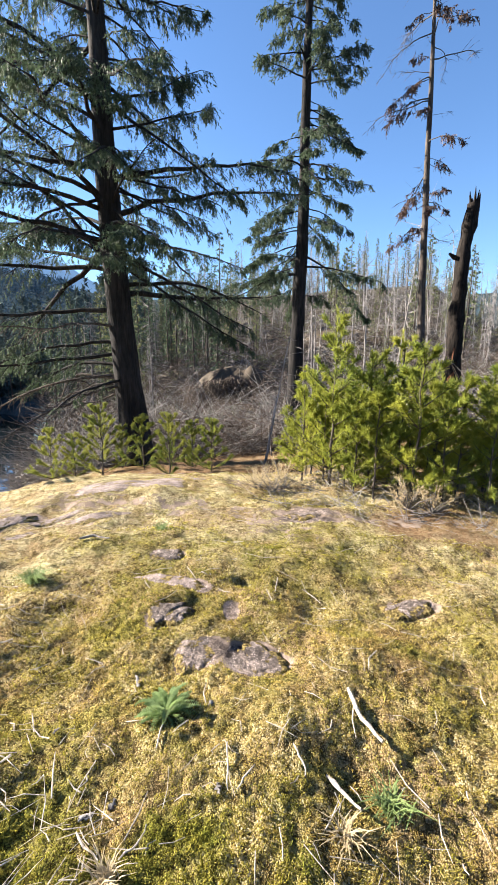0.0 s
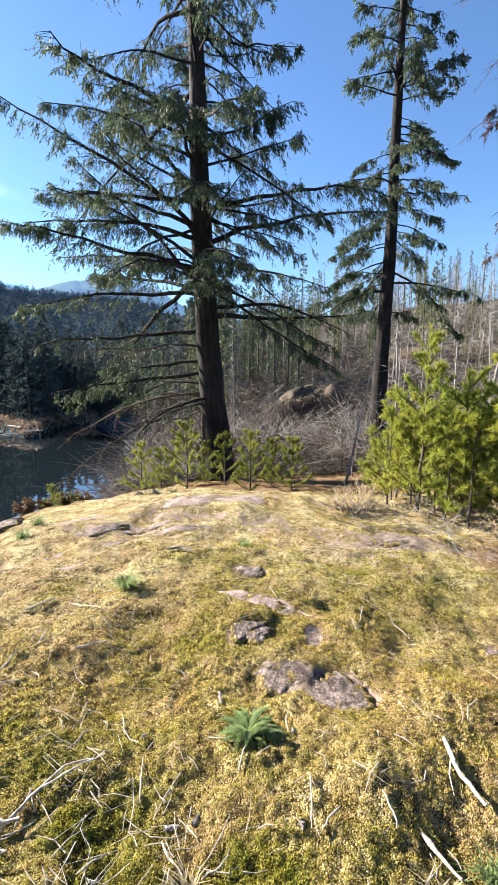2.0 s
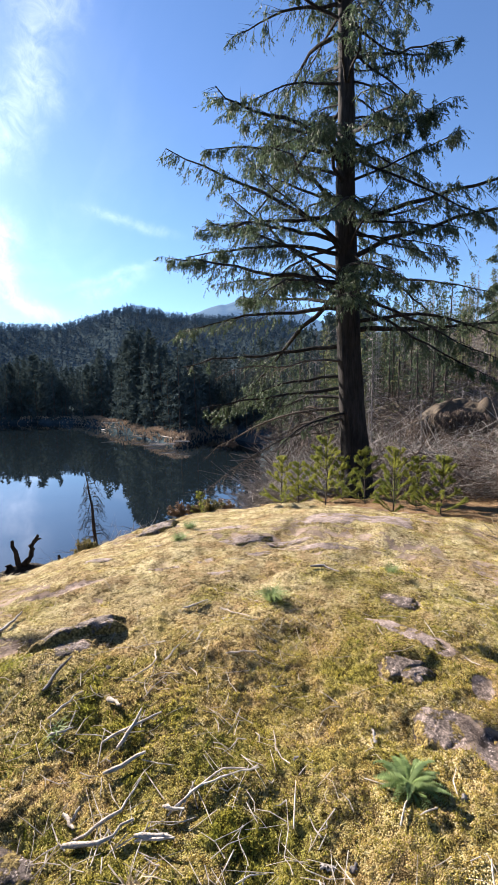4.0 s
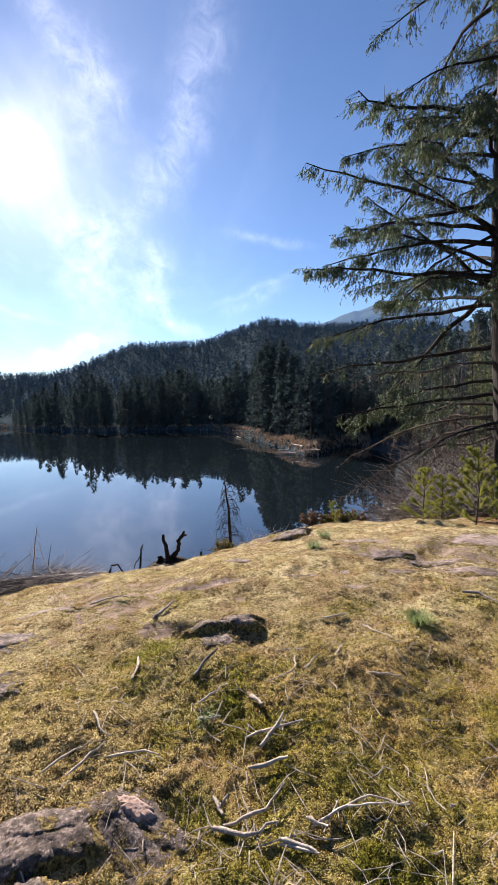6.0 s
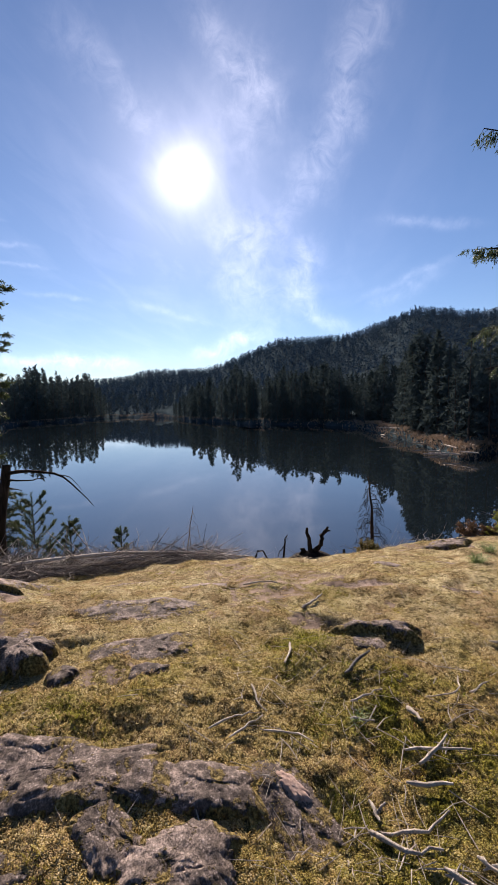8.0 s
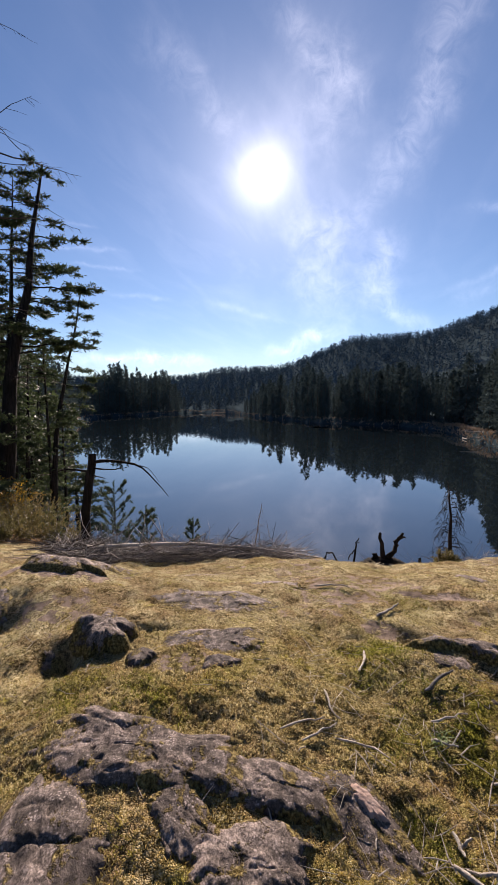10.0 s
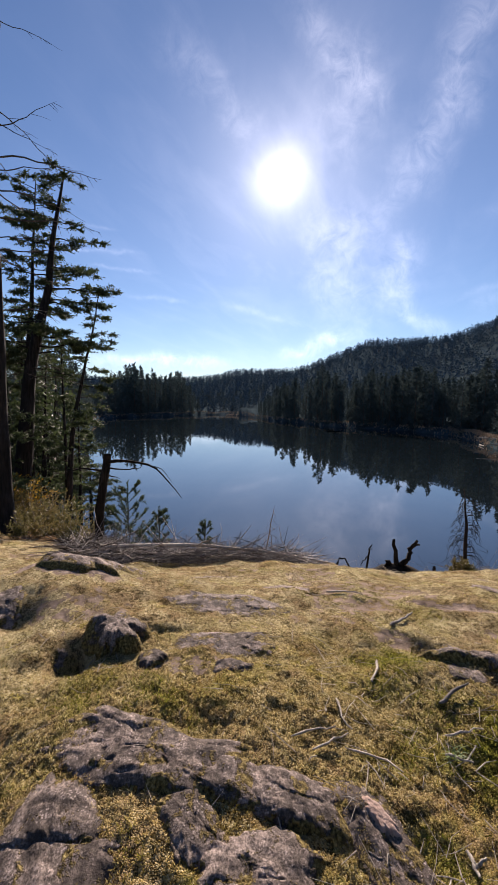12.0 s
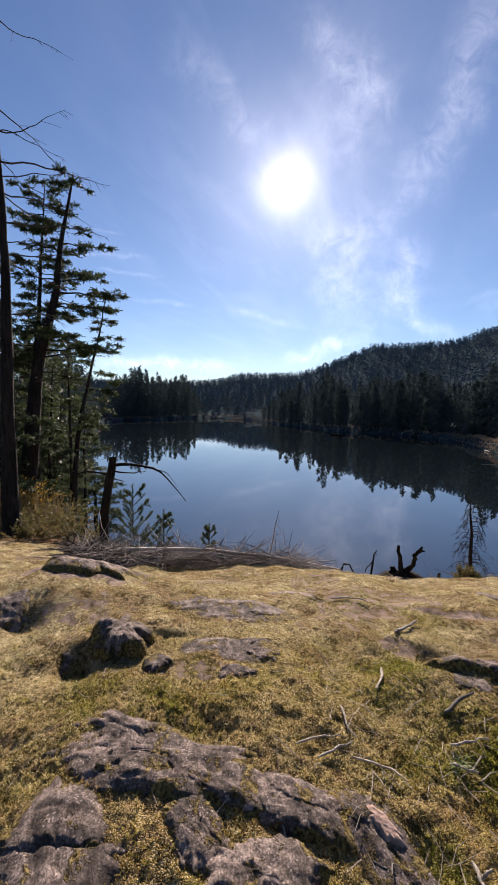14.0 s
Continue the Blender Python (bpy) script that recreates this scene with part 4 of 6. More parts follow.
# pines on the bank towards the lake
def bank_pine(spine, radius, seed, label, low, spread, count, leafy=0.8, more=()):
    rng = np.random.default_rng(seed)
    top = spine[-1][2] - spine[0][2]
    ls = [(top * (low + (1 - low) * (k + rng.random()) / count), rng.random() * 360, spread * (0.4 + 0.8 * rng.random()) * np.clip(1.35 - (low + (1 - low) * k / count), 0.3, 1), rng.normal(0.05, 0.12), 0.08, leafy * (0.4 + 0.6 * rng.random()) * (k > 4)) for k in range(count)] + list(more)
    return conifer("pine_tree", spine, radius, ls, seed, label, BARK_DARK, PINE_DARK, "pines on the bank", twigs=26, needle=(8, 0.062, 0.031, 1.35), hang=0.0, shoots=13, flat=0.55)


def bare_pine():
    rng = np.random.default_rng(21)
    ls = [(h, a, l, r_, 0.05, 0.0) for h, a, l, r_ in ((6.2, 19, 1.7, 0.25), (7.0, 10, 2.2, 0.1), (7.6, 25, 1.9, -0.1), (8.2, 15, 2.3, 0.1), (5.4, 30, 1.3, -0.2), (6.6, 45, 1.6, 0.2), (7.9, 0, 1.6, 0.3))]
    ls += [(5 + 6 * rng.random(), rng.random() * 360, 0.8 + 1.2 * rng.random(), rng.normal(0, 0.2), 0.05, 0.0) for _ in range(14)]
    return conifer("pine_tree", [on_ground(109.0, 11, 0.2), at(109.0, 11, 3.5), at(109.8, 11, 9.5)], 0.19, ls, 21, "dark pine trunk with bare dead branches", BARK_DARK, PINE_DARK, "pines on the bank", twigs=7)


bare_pine()
bank_pine([on_ground(107.3, 16, 0.2), at(105.3, 16, 2.6), at(103.1, 16, 5.0), at(102.4, 16, 7.0), at(101.2, 16, 9.0)], 0.34, 22, "crooked leaning pine with flat tufted limbs", 0.40, 2.4, 58, more=[(8.0, 12, 2.3, 0.02, 0.0, 0.9), (7.6, 15, 1.9, 0.0, 0.0, 0.9), (6.4, 10, 1.9, -0.05, 0.05, 0.9), (6.2, 190, 2.4, 0.0, 0.0, 0.9)])
bank_pine([on_ground(107.0, 17, 0.2), at(105.6, 17, 3.0), at(105.0, 17, 5.0), at(104.0, 17, 8.9)], 0.19, 23, "twin pine with flat tufted limbs", 0.42, 2.2, 50)
bank_pine([on_ground(101.9, 16, 0.2), at(101.0, 16, 0.8), at(98.4, 16, 4.0), at(97.5, 16, 5.5)], 0.13, 24, "thin leaning pine over the water", 0.25, 1.3, 36, 0.9)
bank_pine([on_ground(104.5, 19, 0.2), at(104.0, 19, 1.5), at(103.5, 19, 4.0)], 0.12, 25, "bushy young pine on the bank", 0.05, 1.5, 40, 0.9)
bank_pine([on_ground(100.2, 20, 0.2), at(100.2, 20, 0.5), at(99.8, 20, 2.5)], 0.10, 26, "bushy young pine on the bank", 0.05, 1.2, 34, 0.9)


for k, (az, r, tall) in enumerate(((103.0, 22, 5.5), (106.0, 21, 7.0), (109.5, 18, 6.0), (101.2, 25, 5.0), (98.9, 26, 3.6), (111.5, 15, 6.5), (104.8, 25, 6.5))):
    x, y = polar(az, r)
    z0 = ground_at(x, y)
    bank_pine([(float(x), float(y), max(z0, WATER_Z) - 0.2), (float(x) + 0.1, float(y), z0 + tall * 0.6), (float(x), float(y), z0 + tall + 2.0)], 0.13, 600 + k, "dark bushy pine on the wooded bank", 0.04, 1.9, 46, 0.95)


# ---- woods ----
def scatter(rng, n, az, r, keep=None):
    a = az[0] + (az[1] - az[0]) * rng.random(n)
    q = np.sqrt(r[0] ** 2 + (r[1] ** 2 - r[0] ** 2) * rng.random(n))
    x, y = polar(a, q)
    return x, y


def above_water(x, y):
    return gz(x, y) > WATER_Z + 0.4


def stand(name, seed, n, az, r, tall, mat, label, **kw):
    rng = np.random.default_rng(seed)
    x, y = scatter(rng, n, az, r)
    ok = above_water(x, y)
    x, y = x[ok], y[ok]
    return forest(name, rng, x, y, tall[0] + (tall[1] - tall[0]) * rng.random(len(x)) ** 1.3, mat, label, **kw)


stand("hillside_firs", 31, 380, (-42, 24), (32, 112), (3, 10), HILL_FIR, "green firs and saplings scattered over the cut hillside", branches=46, clumps=12, start=0.2, crown=0.15, fat=0.66)
stand("dead_trees", 32, 620, (-42, 26), (22, 112), (3, 11), TWIG_GREY, "grey dead stems standing on the hillside", branches=60, dead=1.0, trunk_mat=TWIG_GREY, start=0.1)
stand("hill_foot_firs", 43, 90, (4, 26), (30, 64), (5, 11), FIR, "dark green firs at the foot of the hillside", branches=70, clumps=14, start=0.15, crown=0.17, fat=0.5)
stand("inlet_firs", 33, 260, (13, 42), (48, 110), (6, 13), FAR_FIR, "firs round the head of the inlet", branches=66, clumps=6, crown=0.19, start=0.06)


def shore_stand(name, seed, n, az, deep, label, low=0.62, **kw):
    """Firs along the far waterline whose tops rise and fall from stand to stand."""
    rng = np.random.default_rng(seed)
    a = az[0] + (az[1] - az[0]) * rng.random(n)
    back = deep * rng.random(n) ** 1.4
    x, y = polar(a, shore_distance(a) + np.where(a < 50.5, 9.0, 3.5) + back)
    top = np.interp(a, [26, 36, 39, 41, 42.5, 44.6, 46.5, 48, 50, 53, 56.4, 59, 61.5, 64.5, 67.6, 70, 72.8, 75, 76.5, 78, 84, 85.5, 87, 90, 94, 97.4, 100], [9, 10, 11, 14, 16, 17, 13, 15, 12, 13, 18, 13, 15, 13.5, 17, 13, 14, 9, 5, 4, 4, 12, 20, 18.5, 19, 13, 12])
    tall = top * (low + (1.06 - low) * rng.random(n) ** 0.7) + WATER_Z - gz(x, y) + 0.02 * back
    ok = above_water(x, y) & (tall > 1.5)
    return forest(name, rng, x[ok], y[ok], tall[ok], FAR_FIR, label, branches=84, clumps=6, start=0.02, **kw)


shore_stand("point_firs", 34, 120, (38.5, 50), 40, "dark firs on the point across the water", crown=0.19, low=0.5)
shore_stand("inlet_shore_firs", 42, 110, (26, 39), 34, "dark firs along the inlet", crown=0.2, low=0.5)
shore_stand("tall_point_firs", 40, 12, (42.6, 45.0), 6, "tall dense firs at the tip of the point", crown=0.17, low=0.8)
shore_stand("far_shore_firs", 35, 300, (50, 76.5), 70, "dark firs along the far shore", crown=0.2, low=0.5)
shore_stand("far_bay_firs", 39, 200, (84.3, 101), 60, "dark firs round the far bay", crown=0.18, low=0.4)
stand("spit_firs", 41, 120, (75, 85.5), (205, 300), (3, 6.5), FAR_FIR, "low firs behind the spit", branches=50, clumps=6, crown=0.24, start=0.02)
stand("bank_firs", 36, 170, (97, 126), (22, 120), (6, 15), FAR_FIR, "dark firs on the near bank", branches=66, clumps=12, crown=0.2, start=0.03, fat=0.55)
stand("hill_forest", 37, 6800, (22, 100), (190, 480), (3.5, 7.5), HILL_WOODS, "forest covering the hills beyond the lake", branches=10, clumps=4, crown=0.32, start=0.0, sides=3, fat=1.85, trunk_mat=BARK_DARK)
stand("bank_thicket", 44, 60, (101.5, 116), (15, 34), (3.5, 8), PINE_DARK, "dark firs crowding the near bank", branches=70, clumps=10, crown=0.2, start=0.05, fat=0.5, trunk_mat=BARK_DARK)
stand("wood_behind", 38, 60, (150, 330), (14, 40), (9, 16), HILL_FIR, "firs behind the bluff", branches=50, clumps=6)


# ---- young pines ----
def young_pine(seed, h, mat=None, bushy=1.0, wide=1.0, low=0.17, fine=1.0):
    """Parts of a young pine of height h: a stem, whorled limbs and long needles."""
    rng = np.random.default_rng(seed)
    wood, leaf = Shape(), []
    s = np.linspace(0, 1, 9)
    line = np.stack([np.cumsum(rng.normal(0, 0.008, 9)) * h, np.cumsum(rng.normal(0, 0.008, 9)) * h, s * h], -1)
    wood.tube(line, 0.009 * h + 0.004 - 0.008 * h * s, 5)
    leaf.append(needles(rng, line[5:6], np.array([[0, 0, 1.0]]), np.array([h * 0.42]), int(260 * bushy), 0.055 * fine, 0.0065 * fine, 0.75, 0.35))
    whorls = max(int(h / 0.17), 4)
    for k in range(whorls):
        u = low + (0.91 - low) * k / (whorls - 1)
        base = along(line, np.array([u]))[0][0]
        for _ in range(rng.integers(4, 7)):
            a = rng.random() * 360
            ln = wide * h * (0.36 * (1 - u) + 0.10) * (0.7 + 0.6 * rng.random())
            br = limb(rng, base, a, ln, 0.35 + 0.5 * u, -0.25, 5, 0.08)
            wood.tube(br, [0.006, 0.005, 0.004, 0.003, 0.002], 4)
            for q in range(4):
                d = br[q + 1] - br[q]
                leaf.append(needles(rng, br[q:q + 1], unit(d)[None], np.array([np.linalg.norm(d)]), int((4, 22, 34, 40)[q] * bushy), 0.05 * fine, 0.0075 * fine, 0.85, 0.3))
            tip = br[-1]
            for _ in range(2):
                d = unit(br[-1] - br[-2] + rng.normal(0, 0.04, 3))
                leaf.append(needles(rng, br[3:4], d[None], np.array([ln * 0.35]), int(42 * bushy), 0.05 * fine, 0.0075 * fine, 0.8, 0.3))
    v, f = joined(leaf)
    return wood.mesh("young_pine_stem", BARK_GREY), mesh("young_pine_needles", v, f, mat or PINE)


def pine_thing(meshes, x, y, label, group, turn, size=1.0, z=None):
    ob = thing("young_pine", x, y, ground_at(x, y) - 0.03 if z is None else z, label, "young pine", group, turn=turn)
    ob.scale = (size, size, size)
    part("stem", meshes[0], ob)
    part("needles", meshes[1], ob)
    return ob


PINES = [young_pine(50 + k, h, None, 1.0, w, 0.12) for k, (h, w) in enumerate(((1.75, 0.55), (1.35, 0.72), (1.15, 0.8), (0.95, 0.85)))]
rng = np.random.default_rng(60)
thicket = [(-11.4, 4.6, 0, 1.08), (-19.1, 5.1, 0, 0.98), (-7.6, 5.0, 2, 1.0), (-14.5, 5.3, 1, 0.95), (-21.5, 5.0, 2, 1.05), (-24.5, 5.6, 1, 1.0), (-27.5, 5.0, 2, 1.1), (-30.5, 5.4, 1, 1.05), (-8.0, 5.2, 2, 0.85), (-33, 5.6, 1, 1.0)]
for k in range(42):
    thicket.append((-8 - 29 * rng.random(), 4.35 + 2.4 * rng.random(), int(rng.integers(1, 4)), 0.75 + 0.4 * rng.random()))
for az, r, k, size in thicket:
    x, y = polar(az, r)
    pine_thing(PINES[k], float(x), float(y), "bright yellow-green young pine in a thicket", "young pine thicket", rng.random() * 360, size)
SAPLINGS = [young_pine(80 + k, h, SAPLING, 2.4, 0.85, 0.07, 0.85) for k, h in enumerate((1.1, 0.9))]
for az, r, k, size in ((26.2, 6.3, 1, 0.82), (20.0, 6.7, 0, 1.0), (14.5, 7.8, 1, 1.1), (11.2, 6.5, 0, 0.9), (5.4, 6.9, 1, 1.0), (37.3, 7.6, 1, 0.5), (17.4, 8.8, 1, 1.0), (8.0, 8.4, 1, 1.1), (23.5, 8.6, 0, 0.8)):
    x, y = polar(az, r)
    pine_thing(SAPLINGS[k], float(x), float(y), "pale green pine sapling at the foot of the fir", "saplings by the fir", rng.random() * 360, size)
LAKE_PINES = [young_pine(70 + k, h, PINE_DARK, 1.1, w, 0.1) for k, (h, w) in enumerate(((1.95, 0.72), (1.6, 0.55)))]
for az, r, k, size in ((95.2, 8.3, 0, 1.0), (91.4, 8.4, 1, 1.0), (85.2, 8.4, 1, 0.9), (94.0, 8.7, 1, 0.85)):
    x, y = polar(az, r)
    pine_thing(LAKE_PINES[k], float(x), float(y), "dark pine sapling on the edge above the lake", "saplings above the lake", rng.random() * 360, size)


# ---- rocks ----
def outcrop(x, y, a, b, h, turn, seed, label, mat=None, name="rock", lumps=0.30, square=0.6, group="rocks in the moss", lift=-0.005, tilt=0.25, layers=1.0):
    """A weathered rock half sunk in the ground: half length a, half width b, height h. Broken by joints, pitted, ragged where moss creeps over its foot."""
    rng = np.random.default_rng(seed)
    close = math.hypot(x, y) < 3.4 and a > 0.09
    n, k = (112, 34) if close else (60, 18)
    big = max(a / 0.45, 1.0)
    tall = 0.27 * h
    off = rng.random(2) * 50
    th = np.linspace(0, 2 * math.pi, n, endpoint=False)
    T, P = np.meshgrid(th, np.append(np.linspace(0, 1, k - 1) ** 0.75, 1.06))
    c = np.sign(np.cos(T)) * np.abs(np.cos(T)) ** square
    s = np.sign(np.sin(T)) * np.abs(np.sin(T)) ** square
    out = 1 + 0.9 * lumps * fbm(np.cos(T) * 1.5 + off[0], np.sin(T) * 1.5 + off[1], 3, seed, 0.6) + (0.08 + 0.14 * min(layers, 1.0)) * np.clip(P, 0, 1) * fbm(np.cos(T) * 6 + off[0], np.sin(T) * 6 + off[1] + P, 3, seed + 9, 0.65)
    u, v = a * P * out * c, b * P * out * s
    q = fbm(u * 5 / big + off[0], v * 5 / big + off[1], 4, seed + 1, 0.6)
    # layered bedrock: ledges that rise slowly and break off
    ph = (v * 0.9 + u * 0.3 * rng.normal()) / (0.085 * big) + 0.7 * q + rng.random()
    ledge = smooth(0.0, 0.8, ph - np.floor(ph)) - smooth(0.86, 1.0, ph - np.floor(ph)) - 0.4
    # joints between blocks, and shallow pits
    one, two, facet = cells(u * 3.6 / big + off[1] + 0.6 * q, v * 6.0 / big + off[0] + 0.6 * q, seed + 2)
    joint = np.exp(-((two - one) / 0.06) ** 2)
    rough = fbm(u * 14 / big + off[0], v * 14 / big, 4, seed + 4, 0.62)
    pits = fbm(u * 45 / big, v * 45 / big + off[1], 3, seed + 5, 0.6)
    z = tall * (0.85 + lumps * 0.65 * q + tilt * v / b) + layers * min(0.3 * tall, 0.010 * big) * facet + layers * min(0.15 * tall, 0.004 * big) * ledge + min(0.25 * tall, 0.008 * big) * rough
    z = z - min(0.25 * tall, 0.007 * big) * joint * (0.4 + 0.6 * layers) + 0.0045 * big * pits
    z = z * (1 - np.clip(P, 0, 1) ** 4) - (0.03 * big + h * 0.1) * np.clip(P, 0, 1) ** 9 - 0.05 * big * (P > 1)
    ct, st = math.cos(radians(turn)), math.sin(radians(turn))
    base = ground_at(x, y)
    z = z + bedrock(x + u * ct - v * st, y + u * st + v * ct) + lift * min(big, 2.0) - base
    i = np.arange(k - 1)[:, None] * n + np.arange(n)[None]
    j = np.arange(k - 1)[:, None] * n + (np.arange(n)[None] + 1) % n
    me = mesh(name, np.stack([u, v, z], -1).reshape(-1, 3), np.stack([i, i + n, j + n, j], -1).reshape(-1, 4), mat or ROCK, True)
    me.attributes.new("rim", "FLOAT", "POINT").data.foreach_set("value", np.clip(smooth(0.55, 1.0, P) + 0.35 * joint, 0, 1).ravel().astype(np.float32))
    ob = new(name, me)
    ob.matrix_basis = pose(x, y, base, 0, 0, turn)
    return tagged(ob, label, "rock", group)


slab_label = "long weathered purple-grey bedrock slab breaking through moss"
outcrop(-1.88, -0.24, 0.56, 0.20, 0.20, 62, 101, slab_label, lumps=0.45, square=0.75, tilt=-0.08)
outcrop(-1.62, -0.56, 0.27, 0.20, 0.15, 40, 103, "angular grey rock block with a flat top", square=0.5, tilt=0.05)
outcrop(-1.58, -0.12, 0.15, 0.11, 0.15, 20, 104, "dark angular rock with a pointed end", square=0.6, tilt=-0.1)
outcrop(-1.42, 0.07, 0.23, 0.15, 0.19, 75, 105, "lichen-spotted grey rock in moss", square=0.8, tilt=0.0)
outcrop(-1.63, 0.235, 0.20, 0.13, 0.18, 52, 112, "cracked purple-grey rock ledge", lumps=0.5, square=0.8, tilt=-0.1, layers=0.3)
pinkish = outcrop(-1.48, 0.50, 0.26, 0.15, 0.07, 10, 107, "flat dark rock with a fresh pink scar", layers=0.5)
outcrop(-2.84, -0.48, 0.21, 0.18, 0.46, 30, 108, "rounded dark boulder above a hollow", lumps=0.5, square=0.8, lift=0.02, tilt=-0.1, layers=0.7)
outcrop(-2.76, -0.76, 0.15, 0.10, 0.10, 50, 109, "small dark rock beside a hollow")
outcrop(-2.36, 0.16, 0.14, 0.08, 0.24, 70, 110, "small grey rock sunk in moss")
outcrop(-2.54, -0.26, 0.11, 0.08, 0.22, 20, 111, "small grey rock sunk in moss")
outcrop(-2.66, 0.18, 0.36, 0.19, 0.09, 78, 113, "low grey rock ledge in the moss", lift=0.006)
outcrop(-3.30, 0.28, 0.50, 0.24, 0.08, 72, 114, "low bare hump of bedrock", lift=0.004)
outcrop(-4.28, -0.95, 0.62, 0.34, 0.17, 72, 115, "mossy rock ledge on the edge", lumps=1.0, square=0.9, lift=0.012, tilt=0.0, layers=2.2)
outcrop(-3.48, -1.32, 0.24, 0.20, 0.20, 10, 116, "dark rock at the bluff edge")
outcrop(-2.31, 1.56, 0.27, 0.15, 0.20, 48, 117, "dark crumbling rock with an undercut side", lumps=0.8, square=0.9, lift=0.03, tilt=-0.1)
outcrop(-2.16, 1.42, 0.14, 0.08, 0.06, 60, 118, "small dark rock in moss", lift=0.01)
outcrop(-1.87, 1.36, 0.07, 0.06, 0.06, 0, 119, "small round stone in the moss")
outcrop(-4.05, 4.25, 0.32, 0.20, 0.24, 35, 120, "dark rock with a moss cap on the lake edge", lumps=0.5, lift=0.02)
outcrop(-2.9, -1.9, 0.3, 0.2, 0.1, 0, 121, "low grey rock in moss")
outcrop(0.62, 3.55, 0.30, 0.12, 0.09, 10, 125, "low grey rock ledge by the thicket")
for k, (x, y, a, b, turn) in enumerate(((-1.34, 3.51, 0.38, 0.10, 28), (-1.97, 3.07, 0.42, 0.08, 33), (-2.28, 2.88, 0.30, 0.06, 36), (-1.35, 4.35, 0.78, 0.28, 10), (-0.85, 4.65, 0.6, 0.20, -5), (-0.48, 2.39, 0.30, 0.075, -22), (-1.75, 3.55, 0.32, 0.07, 30),
                                                (-2.42, 2.62, 0.26, 0.06, 40), (-2.19, 3.39, 0.42, 0.08, 35), (-1.95, 2.66, 0.24, 0.06, 35), (-3.0, 3.3, 0.45, 0.09, 40), (-3.4, 2.6, 0.30, 0.07, 42), (-2.7, 3.9, 0.40, 0.09, 30), (-3.7, 0.9, 0.35, 0.10, 65), (-4.4, 0.3, 0.35, 0.09, 75))):
    outcrop(x, y, a, b, 0.035, turn, 150 + k, "worn pinkish bedrock streak showing through the moss", WORN_ROCK, lumps=0.7, square=0.85, group="worn bedrock streaks", lift=0.009)
for k, (x, y, a, b, turn) in enumerate(((0.03, 1.74, 0.17, 0.13, -20), (-0.23, 1.79, 0.14, 0.12, 25), (-0.45, 2.05, 0.13, 0.09, 10), (-0.60, 2.76, 0.14, 0.07, -10), (0.95, 2.2, 0.16, 0.08, 0))):
    outcrop(x, y, a, b, 0.055, turn, 140 + k, "flat dark bedrock plate flush with the moss", lumps=0.5, square=0.7, lift=0.010)
outcrop(-0.05, -0.9, 0.3, 0.2, 0.1, 0, 126, "low grey rock in moss")
flake = outcrop(-1.55, 0.52, 0.085, 0.04, 0.012, 25, 127, "", PINK_STONE, "pink_scar", 0.7, 0.9)
flake.parent = pinkish
flake.matrix_parent_inverse = pinkish.matrix_basis.inverted()
flake.matrix_basis = pose(-1.54, 0.53, pinkish.location.z + 0.035, 0, 0, 25)
for key in ("category", "group"):
    del flake[key]
x, y = polar(3.0, 27.5)
knoll = outcrop(float(x), float(y), 3.0, 1.7, 9.0, 12, 130, "red-brown overhanging rock bank with hanging roots", MOSSY_CLIFF, "rock_knoll", 0.6, group="knolls")
rng = np.random.default_rng(132)
fringe = Shape()
for _ in range(420):
    a_ = -2.7 + 5.4 * rng.random()
    top_ = np.array([a_, -1.0 - 0.5 * rng.random() - 0.12 * abs(a_), 1.5 + 0.75 * rng.random() - 0.22 * abs(a_)])
    drop = 0.5 + 1.3 * rng.random()
    fringe.tube([top_, top_ + [rng.normal(0, 0.15) - 0.15, -0.35, -0.35 * drop], top_ + [rng.normal(0, 0.25) - 0.3, -0.45, -drop]], [0.03, 0.022, 0.008], 3)
part("root_fringe", fringe.mesh("root_fringe", TWIG_BROWN), knoll, "brown roots and peat hanging over the edge")
x, y = polar(-14, 50)
outcrop(float(x), float(y), 7.0, 3.0, 5.0, -10, 131, "dark rock knoll on the hillside", MOSSY_CLIFF, "rock_knoll", 0.8, group="knolls")


